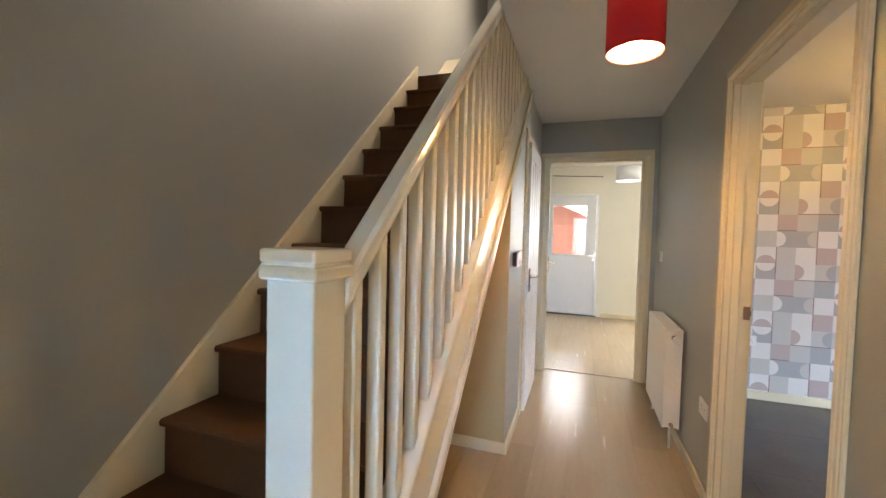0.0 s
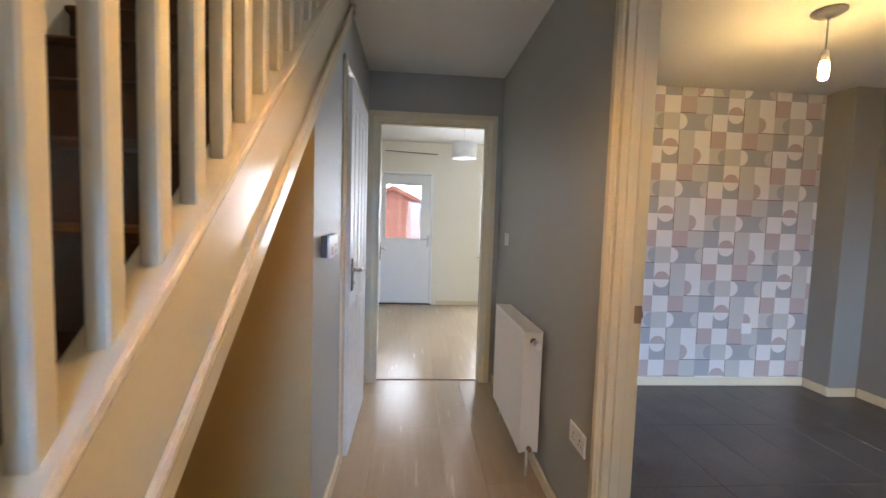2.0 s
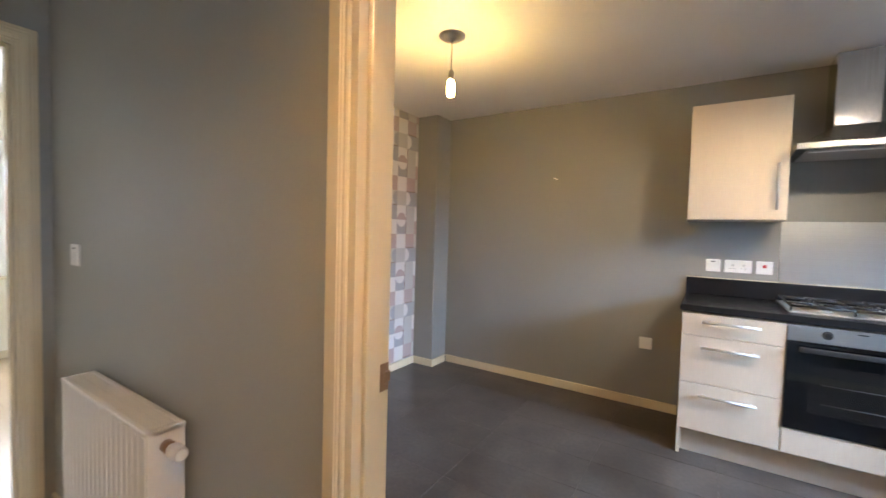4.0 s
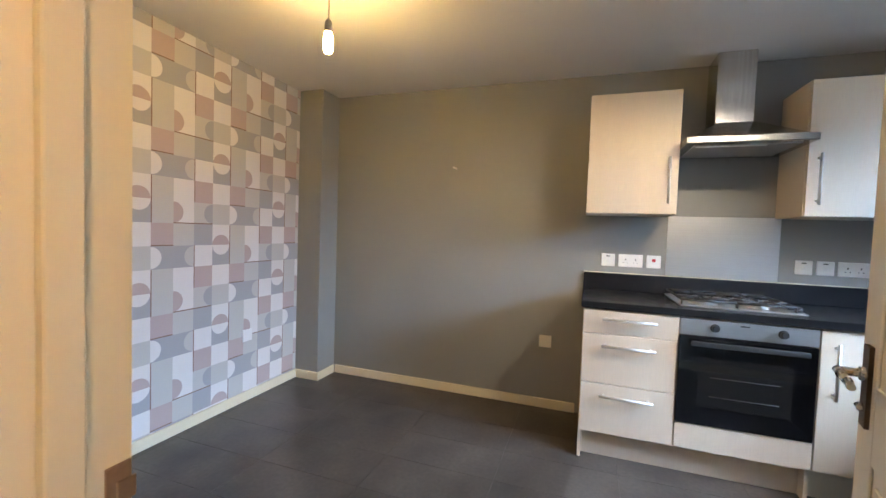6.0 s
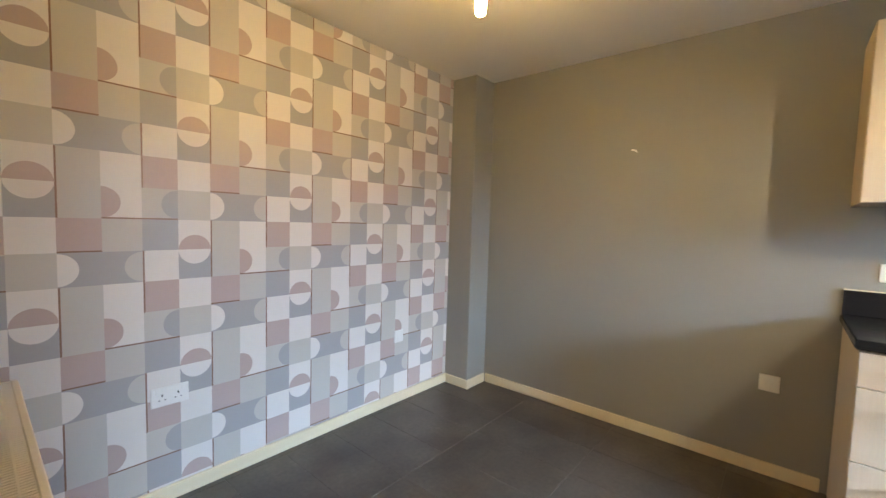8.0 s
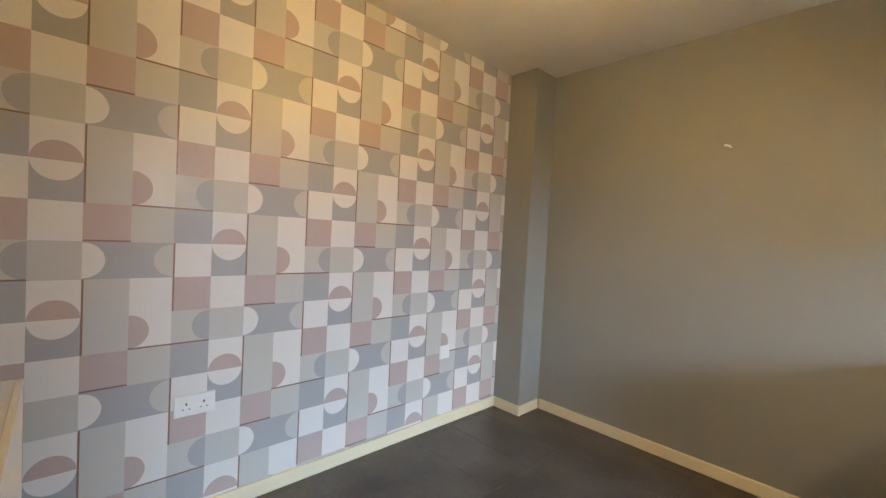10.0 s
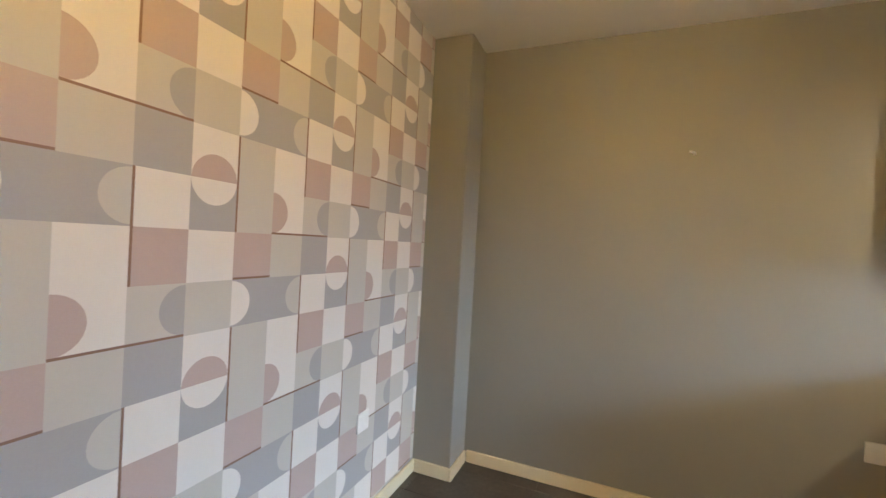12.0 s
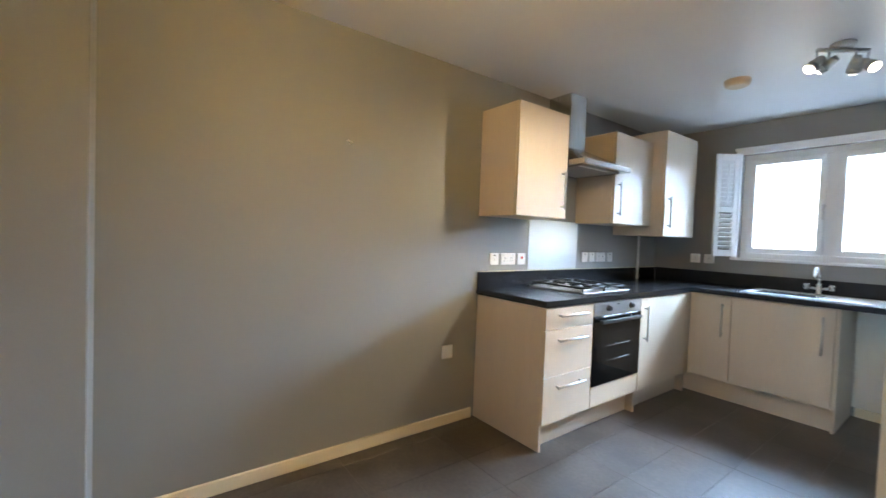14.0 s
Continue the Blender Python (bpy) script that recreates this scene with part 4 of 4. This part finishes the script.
# drawer unit with its end panel
du = thing("drawer_unit", 3.6, 1.69, 0, "cream woodgrain base unit with three drawers", "cabinet", "base units")
carcass(du, FX, KX1 - 0.02, 1.452, 1.912, ZB, ZT, "-x")
piece("end_panel", du, UNIT, 3.305, KX1 - 0.002, 1.914, 1.932, 0.0, ZT, bevel=0.001)
for z0, z1 in ((0.163, 0.443), (0.447, 0.725), (0.729, 0.858)):
    bm = bmesh.new()
    box(bm, FX - 0.020, FX - 0.002, 1.454, 1.930, z0, z1, bevel=0.0015)
    dr = part("drawer_front", bm, UNIT, du)
    zh = z1 - (0.045 if z1 > 0.8 else 0.062)
    bar_handle(dr, (FX - 0.020, 1.83, zh), (FX - 0.020, 1.56, zh), (-1, 0, 0))
# oven housing and oven
oh = thing("oven_housing", 3.6, 1.15, 0, "cream oven housing with a panel below the oven", "cabinet", "base units")
carcass(oh, FX, KX1 - 0.02, 0.852, 1.450, ZB, ZT, "-x")
piece("filler_panel", oh, UNIT, FX - 0.020, FX - 0.002, 0.855, 1.448, 0.163, 0.298, bevel=0.0015)
ov = thing("oven", 3.6, 1.15, 0.3, "built-in electric oven with a black glass door", "oven")
piece("body", ov, BLACKPLASTIC, FX + 0.005, 3.80, 0.88, 1.42, 0.305, 0.84)
piece("control_panel", ov, STEEL, FX - 0.022, FX + 0.004, 0.856, 1.447, 0.772, 0.858, bevel=0.002, label="brushed steel control panel")
dr = piece("oven_door", ov, BLACKGLASS, FX - 0.026, FX + 0.004, 0.856, 1.447, 0.302, 0.768, bevel=0.003, label="black glass oven door")
piece("window", dr, material("oven_window_glass", (0.010, 0.0095, 0.009), 0.05, grain=0.1), FX - 0.0265, FX - 0.0255, 0.95, 1.355, 0.40, 0.66)
IRONRAIL = material("dim_chrome_rail", (0.10, 0.10, 0.10), 0.4, 0.5, grain=0.05)
for z in (0.46, 0.56):
    bm = bmesh.new()
    rod(bm, (FX - 0.0262, 1.0, z), (FX - 0.0262, 1.30, z), 0.0014, seg=6)
    part("shelf_rail", bm, IRONRAIL, dr, "thin chrome oven shelf rail")
bm = bmesh.new()
box(bm, FX - 0.062, FX - 0.048, 0.90, 1.40, 0.722, 0.748, bevel=0.005, seg=2)
for yy in (0.915, 1.365):
    box(bm, FX - 0.050, FX - 0.0255, yy, yy + 0.02, 0.727, 0.743, bevel=0.002)
part("door_handle", bm, BLACKPLASTIC, dr, "black bar handle")
for yy in (1.29, 1.0):
    bm = bmesh.new()
    rod(bm, (FX - 0.022, yy, 0.818), (FX - 0.030, yy, 0.818), 0.022, 0.021, seg=20)
    rod(bm, (FX - 0.030, yy, 0.818), (FX - 0.048, yy, 0.818), 0.017, 0.014, seg=20)
    part("knob", bm, BLACKPLASTIC, ov, "black control knob")
piece("display_mark", ov, BLACKPLASTIC, FX - 0.0226, FX - 0.0215, 1.14, 1.18, 0.836, 0.842)
# corner unit on the long run
cu = thing("base_cabinet", 3.6, 0.45, 0, "cream woodgrain base cabinet beside the oven", "cabinet", "base units")
carcass(cu, FX, KX1 - 0.02, 0.30, 0.848, ZB, ZT, "-x")
d = piece("door", cu, UNIT, FX - 0.020, FX - 0.002, 0.072, 0.848, 0.163, 0.858, bevel=0.0015)
bar_handle(d, (FX - 0.020, 0.792, 0.80), (FX - 0.020, 0.792, 0.53), (-1, 0, 0))
piece("corner_post", cu, UNIT, FX - 0.0215, FX - 0.002, 0.022, 0.0705, 0.163, 0.858)
piece("gable", cu, UNIT, FX - 0.004, 3.364, 0.044, 0.062, 0.0, 0.1595)
piece("gable", oh, UNIT, FX - 0.004, 3.364, 0.853, 0.871, 0.0, 0.1595)
solid("wall_cavity", CREAM, (1.30, 2.349, KY0 + 0.0005, KY0 + 0.004, 0.07, 0.865), label="cream unpainted wall under the worktop")
# units under the window
for i, (x0, x1, hx) in enumerate(((2.985, 3.287, 3.04), (2.372, 2.981, 2.432))):
    u = thing("base_cabinet", (x0 + x1) / 2, -0.28, 0, "cream woodgrain base cabinet under the sink" if i else "narrow cream woodgrain corner base cabinet", "cabinet", "base units")
    carcass(u, x0, x1, KY0 + 0.02, FY, ZB, ZT, "+y")
    d = piece("door", u, UNIT, x0 + 0.001, x1 - 0.001, FY + 0.002, FY + 0.020, 0.163, 0.858, bevel=0.0015)
    bar_handle(d, (hx, FY + 0.020, 0.80), (hx, FY + 0.020, 0.53), (0, 1, 0))
ep = thing("end_panel", 2.36, -0.27, 0, "cream woodgrain end panel of the sink run", "panel")
piece("board", ep, UNIT, 2.350, 2.369, KY0 + 0.002, FY + 0.004, 0.0, ZT, bevel=0.001)
pl = thing("plinth", 3.37, 1.0, 0, "cream plinth board under the base units", "plinth")
piece("board", pl, UNIT, 3.365, 3.381, FY - 0.05, 1.912, 0.0, 0.150)
pl = thing("plinth", 2.87, -0.04, 0, "cream plinth board under the window units", "plinth")
piece("board", pl, UNIT, 2.371, 3.364, FY - 0.055, FY - 0.039, 0.0, 0.150)
# worktop
wt = thing("worktop", 3.6, 0.9, ZT, "black speckled laminate worktop with upstand", "worktop")
bm = bmesh.new()
E_ = FX - 0.030
SBX0, SBX1, SBY0, SBY1 = 2.20, 2.98, -0.47, -0.07
prism(bm, [(1.30, KY0 + 0.002), (KX1 - 0.002, KY0 + 0.002), (KX1 - 0.002, 1.945), (E_, 1.945), (E_, FY + 0.034), (1.30, FY + 0.034)], "z", 0.866, 0.904)
bmesh.ops.bevel(bm, geom=[e for e in bm.edges if abs(e.verts[0].co.z - e.verts[1].co.z) < 1e-4], offset=0.006, segments=2, affect="EDGES")
part("top", bm, WORKTOP, wt)
piece("upstand", wt, WORKTOP, KX1 - 0.020, KX1 - 0.001, KY0 + 0.021, 1.940, 0.9045, 1.022, bevel=0.002)
piece("upstand", wt, WORKTOP, 1.30, KX1 - 0.021, KY0 + 0.001, KY0 + 0.020, 0.9045, 1.022, bevel=0.002)
bm = bmesh.new()
box(bm, KX1 - 0.019, KX1 - 0.0005, KY0 + 0.021, 1.941, 1.0222, 1.0275)
part("sealant", bm, GLOSS, wt, "white sealant bead")
# sink and tap
sk = thing("sink", 2.55, -0.27, 0.905, "stainless steel inset sink with drainer", "sink")
bm = bmesh.new()
sx0, sx1, sy0, sy1 = 1.98, 2.96, -0.50, -0.06
box(bm, sx0, sx1, sy0, sy0 + 0.05, 0.9045, 0.912, bevel=0.003)
box(bm, sx0, sx1, sy1 - 0.05, sy1, 0.9045, 0.912, bevel=0.003)
box(bm, sx1 - 0.05, sx1, sy0 + 0.05, sy1 - 0.05, 0.9045, 0.912, bevel=0.003)
box(bm, sx0, 2.50, sy0 + 0.05, sy1 - 0.05, 0.9045, 0.909, bevel=0.002)
box(bm, 2.50, sx1 - 0.05, sy0 + 0.05, sy1 - 0.05, 0.9045, 0.9056)
for i in range(7):
    box(bm, sx0 + 0.05, 2.44, sy0 + 0.08 + i * 0.042, sy0 + 0.088 + i * 0.042, 0.9088, 0.9125, bevel=0.001)
part("basin", bm, STEEL, sk)
piece("bowl_rim", sk, CHROME, 2.508, 2.90, sy0 + 0.058, sy1 - 0.058, 0.9056, 0.9068, bevel=0.0004)
tp = thing("tap", 2.56, -0.46, 0.912, "chrome mixer tap with two lever heads", "tap")
bm = bmesh.new()
lathe(bm, 2.56, -0.475, [(0.026, 0.912), (0.026, 0.918), (0.020, 0.924), (0.018, 0.985), (0.014, 1.0)], 20)
rod(bm, (2.56, -0.475, 0.955), (2.56 - 0.075, -0.475, 0.962), 0.011, seg=12)
rod(bm, (2.56, -0.475, 0.955), (2.56 + 0.075, -0.475, 0.962), 0.011, seg=12)
part("body", bm, CHROME, tp)
bm = bmesh.new()
path = [Vector((2.56, -0.475 + 0.085 * (1 - math.cos(a)), 1.0 + 0.075 * math.sin(a) + 0.05 * min(1, a))) for a in (math.pi * i / 10 for i in range(11))]
for a, b in zip(path, path[1:]):
    rod(bm, a, b, 0.010, seg=12)
part("spout", bm, CHROME, tp)
for s in (-1, 1):
    bm = bmesh.new()
    lathe(bm, 2.56 + s * 0.075, -0.475, [(0.018, 0.948), (0.022, 0.955), (0.022, 0.985), (0.015, 0.993)], 16)
    part("head", bm, CHROME, tp)
# hob
hb = thing("gas_hob", 3.62, 1.15, 0.905, "stainless steel four-burner gas hob", "hob")
piece("tray", hb, STEEL, 3.375, 3.865, 0.865, 1.435, 0.9045, 0.914, bevel=0.004)
for bx, by, br in ((3.50, 1.30, 0.048), (3.74, 1.30, 0.036), (3.50, 1.04, 0.036), (3.74, 1.04, 0.048)):
    bm = bmesh.new()
    lathe(bm, bx, by, [(br + 0.022, 0.914), (br + 0.020, 0.918), (br, 0.920), (br, 0.930)], 24)
    bn = part("burner", bm, STEEL, hb)
    bm = bmesh.new()
    lathe(bm, bx, by, [(br * 0.9, 0.930), (br * 0.92, 0.936), (br * 0.6, 0.938)], 24)
    part("burner_cap", bm, IRON, bn, "black burner cap")
for y0_ in (1.17, 0.91):
    bm = bmesh.new()
    x0_, x1_, y1_ = 3.40, 3.84, y0_ + 0.255
    for a, b in (((x0_, y0_), (x1_, y0_)), ((x1_, y0_), (x1_, y1_)), ((x1_, y1_), (x0_, y1_)), ((x0_, y1_), (x0_, y0_))):
        rod(bm, (*a, 0.942), (*b, 0.942), 0.007, seg=6)
    for c in (3.50, 3.74):
        cy = (y0_ + y1_) / 2
        for ax, ay in ((1, 0), (-1, 0), (0, 1), (0, -1)):
            rod(bm, (c + ax * 0.022, cy + ay * 0.022, 0.946), (c + ax * 0.10, cy + ay * 0.125, 0.946), 0.0065, seg=6)
    for a in (x0_, x1_):
        for c in (y0_, y1_):
            rod(bm, (a, c, 0.914), (a, c, 0.944), 0.005, seg=6)
    part("pan_support", bm, IRON, hb, "black iron pan support")
for i in range(4):
    bm = bmesh.new()
    lathe(bm, 3.44 + i * 0.085, 0.885, [(0.017, 0.914), (0.016, 0.934), (0.012, 0.937)], 16)
    part("knob", bm, BLACKPLASTIC, hb, "black hob knob")
# splashback
sb = thing("splashback", KX1, 1.12, 1.03, "brushed steel splashback behind the hob", "splashback")
piece("sheet", sb, STEEL, KX1 - 0.006, KX1 - 0.0005, 0.815, 1.430, 1.029, 1.42, bevel=0.001)
# hood
hd = thing("cooker_hood", 3.65, 1.15, 1.8, "brushed steel chimney cooker hood", "cooker hood")
hx0, hy0, hy1 = 3.42, 0.853, 1.443
piece("canopy", hd, HOODSTEEL, hx0, KX1 - 0.001, hy0, hy1, 1.795, 1.832, bevel=0.003)
bm = bmesh.new()
lo = [(hx0 + 0.02, hy0 + 0.02), (KX1 - 0.002, hy0 + 0.02), (KX1 - 0.002, hy1 - 0.02), (hx0 + 0.02, hy1 - 0.02)]
hi = [(3.685, 1.05), (KX1 - 0.002, 1.05), (KX1 - 0.002, 1.235), (3.685, 1.235)]
a = [bm.verts.new((*p, 1.832)) for p in lo]
b = [bm.verts.new((*p, 1.965)) for p in hi]
bm.faces.new(a)
bm.faces.new(b)
for i in range(4):
    bm.faces.new((a[i], a[(i + 1) % 4], b[(i + 1) % 4], b[i]))
part("pyramid", bm, HOODSTEEL, hd)
piece("chimney", hd, HOODSTEEL, 3.69, KX1 - 0.003, 1.055, 1.25, 1.960, H - 0.002, bevel=0.003)
piece("filter", hd, GRILLE, hx0 + 0.05, KX1 - 0.05, hy0 + 0.05, hy1 - 0.05, 1.790, 1.7955)
piece("lamp_strip", hd, PLASTIC, hx0 + 0.07, hx0 + 0.09, 1.05, 1.38, 1.787, 1.7905)


def wall_cabinet(x0, y0, y1, z0, z1, hy, label, handle_low=0.06, handle_len=0.27):
    t = thing("wall_cabinet", (x0 + KX1) / 2, (y0 + y1) / 2, z0, label, "cabinet", "wall cabinets")
    carcass(t, x0 + 0.020, KX1 - 0.001, y0, y1, z0, z1, "-x")
    d = piece("door", t, UNIT, x0, x0 + 0.018, y0 + 0.0015, y1 - 0.0015, z0 + 0.001, z1 - 0.001, bevel=0.0015)
    bar_handle(d, (x0, hy, z0 + handle_low + handle_len), (x0, hy, z0 + handle_low), (-1, 0, 0))
    return t


wall_cabinet(3.55, 1.447, 1.945, 1.415, 2.135, 1.50, "cream woodgrain wall cabinet with its door shut")
wall_cabinet(3.55, 0.262, 0.848, 1.415, 2.135, 0.80, "cream woodgrain wall cabinet beside the cooker hood")
wall_cabinet(3.44, -0.335, 0.258, 1.335, 2.235, 0.20, "tall deep cream boiler cabinet in the corner", 0.07)
bp = thing("boiler_pipe", 3.86, -0.18, 1.02, "white boiler pipe running down to the worktop", "pipe")
bm = bmesh.new()
rod(bm, (3.87, -0.17, 0.905), (3.87, -0.17, 1.36), 0.011, seg=12)
part("pipe", bm, PLASTIC, bp)

# plates
E = (-1, 0, 0)
plate("fused_switch", (KX1, 1.786, 1.112), E, 0.086, 0.086, "white fused switch plate above the worktop", "switch", "switch")
plate("wall_socket", (KX1, 1.645, 1.112), E, 0.150, 0.086, "white double socket above the worktop", "socket", gangs=2)
plate("cooker_switch", (KX1, 1.503, 1.112), E, 0.086, 0.086, "white cooker switch with a red rocker", "switch", "switch", red=True)
plate("fused_switch", (KX1, 0.69, 1.125), E, 0.086, 0.086, "white fused switch plate above the worktop", "switch", "switch")
plate("fused_switch", (KX1, 0.585, 1.125), E, 0.086, 0.086, "white fused switch plate above the worktop", "switch", "switch")
plate("wall_socket", (KX1, 0.45, 1.125), E, 0.150, 0.086, "white double socket above the worktop", "socket", gangs=2)
plate("fused_switch", (KX1, 0.30, 1.125), E, 0.086, 0.086, "white fused switch plate above the worktop", "switch", "switch")
plate("blank_plate", (KX1, 2.185, 0.492), E, 0.088, 0.088, "white blank plate low on the grey wall", "plate", "blank")
plate("wall_socket", (1.747, KY1 - 0.004, 0.483), (0, -1, 0), 0.146, 0.086, "white double socket on the patterned wall", "socket", gangs=2)
plate("aerial_plate", (3.135, KY1 - 0.004, 0.475), (0, -1, 0), 0.086, 0.086, "white aerial plate on the patterned wall", "plate", "blank")
plate("wall_socket", (3.50, KY0, 1.14), (0, 1, 0), 0.086, 0.086, "white socket beside the window", "socket")
plate("wall_socket", (3.38, KY0, 1.14), (0, 1, 0), 0.086, 0.086, "white socket beside the window", "socket")
nl = thing("wall_nail", KX1, 2.91, 1.756, "bent white picture hook in the grey wall", "hook")
bm = bmesh.new()
rod(bm, (KX1 + 0.002, 2.91, 1.756), (KX1 - 0.02, 2.91, 1.760), 0.004, seg=8)
rod(bm, (KX1 - 0.02, 2.91, 1.760), (KX1 - 0.022, 2.935, 1.768), 0.0045, seg=8)
part("pin", bm, PLASTIC, nl)

# ceiling spots and smoke alarm
sp = thing("ceiling_spotlight", 2.29, 0.80, H, "steel four-head ceiling spotlight bar, lit", "ceiling lamp")
bm = bmesh.new()
lathe(bm, 2.29, 0.80, [(0.055, H + 0.002), (0.055, H - 0.014), (0.048, H - 0.022)], 24)
rod(bm, (2.375, 0.90, H - 0.034), (2.205, 0.70, H - 0.034), 0.012, seg=12)
rod(bm, (2.29, 0.80, H - 0.02), (2.29, 0.80, H - 0.034), 0.014, seg=12)
part("bar", bm, STEEL, sp)
for (x, y), aim in SPOTS:
    p, w = Vector((x, y, H - 0.04)), Vector(aim).normalized()
    q = p + Vector((0, 0, -0.065))
    bm = bmesh.new()
    rod(bm, p, q, 0.005, seg=8)
    rod(bm, q - w * 0.04, q + w * 0.015, 0.018, 0.030, seg=16)
    rod(bm, q + w * 0.015, q + w * 0.045, 0.030, 0.033, seg=16)
    head = part("spot_head", bm, STEEL, sp)
    bm = bmesh.new()
    rod(bm, q + w * 0.0455, q + w * 0.056, 0.027, 0.018, seg=16)
    part("bulb", bm, SPOTGLOW, head, "glowing spot bulb")
al = thing("smoke_alarm", 2.83, 0.63, H, "round yellowed plastic smoke alarm on the ceiling", "smoke alarm")
bm = bmesh.new()
lathe(bm, 2.83, 0.63, [(0.075, H + 0.002), (0.075, H - 0.014), (0.070, H - 0.034), (0.052, H - 0.044)], 28)
part("case", bm, AGED, al)

# ---- outside ----
shed = thing("garden_shed", 0.1, 11.6, -0.18, "red-brown timber garden shed with a pitched roof", "shed")
SX0, SX1, SY0, SY1, SEAVE, SPEAK = -0.95, 0.75, 10.9, 12.9, 1.66, 2.06
SM = (SX0 + SX1) / 2
bm = bmesh.new()
prism(bm, [(SX0 + 0.02, -0.18), (SX1 - 0.02, -0.18), (SX1 - 0.02, SEAVE), (SM, SPEAK), (SX0 + 0.02, SEAVE)], "y", SY0 + 0.02, SY1)
part("body", bm, CEDAR, shed)
z = -0.17
while z < SPEAK - 0.13:
    half = SX1 - SM if z + 0.11 < SEAVE else max(0.06, (SX1 - SM) * (SPEAK - z - 0.11) / (SPEAK - SEAVE))
    bm = bmesh.new()
    prism(bm, [(SY0 - 0.008, z), (SY0 + 0.02, z), (SY0 + 0.02, z + 0.125), (SY0 + 0.008, z + 0.125)], "x", SM - half, SM + half)
    part("board", bm, CEDAR, shed)
    z += 0.115
piece("door", shed, CEDAR, SM - 0.45, SM + 0.42, SY0 - 0.035, SY0 - 0.012, -0.10, 1.58, bevel=0.003, label="plain shed door")
for s in (-1, 1):
    bm = bmesh.new()
    e = SX1 + 0.10 if s > 0 else SX0 - 0.10
    drop = SEAVE - 0.10 * (SPEAK - SEAVE) / (SX1 - SM)
    prism(bm, [(SM, SPEAK), (e, drop), (e, drop + 0.04), (SM, SPEAK + 0.04)], "y", SY0 - 0.10, SY1 + 0.05)
    rf = part("roof", bm, FELT, shed, "felted roof slope")
    bm = bmesh.new()
    prism(bm, [(SM, SPEAK - 0.06), (e, drop - 0.06), (e, drop + 0.045), (SM, SPEAK + 0.045)], "y", SY0 - 0.125, SY0 - 0.10)
    part("bargeboard", bm, CEDAR, shed)
bd_ = solid("backdrop", glowing("overcast_distance", (0.85, 0.95, 1.0), 11.0), (-12, 16, -9.1, -9.0, -0.18, 9), label="bright overcast distance across the street", category="backdrop")
bd2 = solid("backdrop_garden", glowing("overcast_garden_distance", (0.78, 0.88, 1.0), 14.0), (-14, 14, 19.0, 19.1, -0.18, 10), label="bright overcast sky behind the shed", category="backdrop")

# ---- floor pieces ----
PW, PL = 0.193, 1.28
rng = random.Random(4)
i = 0
x = SX
while x < BX1:
    x1 = x + PW
    y = KY0 - rng.random() * PL
    while y < BY1:
        ya, yb = max(y, KY0), min(y + PL, BY1)
        for fl, lo, hi, xa, xb in (("hall", KY0, 4.303, SX, HX1 + 0.045), ("back", 4.308, BY1, BX0, BX1)):
            a, b = max(ya, lo), min(yb, hi)
            p, q = max(x, xa), min(x1, xb)
            if b - a > 0.03 and q - p > 0.01 and (fl == "hall" or x < 2.2):
                bm = bmesh.new()
                box(bm, p + 0.0003, q - 0.0003, a + 0.0003, b - 0.0003, -0.004, 0.0, bevel=0.0003)
                part("plank", bm, OAK, hall_floor if fl == "hall" else back_floor)
        y += PL
    x = x1
TX, TY = 0.305, 0.61
xs = [2.575 + TX * i for i in range(-5, 6)]
ys = [1.72 + TY * i for i in range(-4, 6)]
for xa in xs:
    for yb in ys:
        a, b = max(xa, 1.105), min(xa + TX, KX1)
        c, d = max(yb, KY0), min(yb + TY, KY1)
        if b - a > 0.01 and d - c > 0.01:
            bm = bmesh.new()
            box(bm, a + 0.0007, b - 0.0007, c + 0.0007, d - 0.0007, -0.004, 0.0, bevel=0.0007)
            part("tile", bm, SLATE, kitchen_floor)
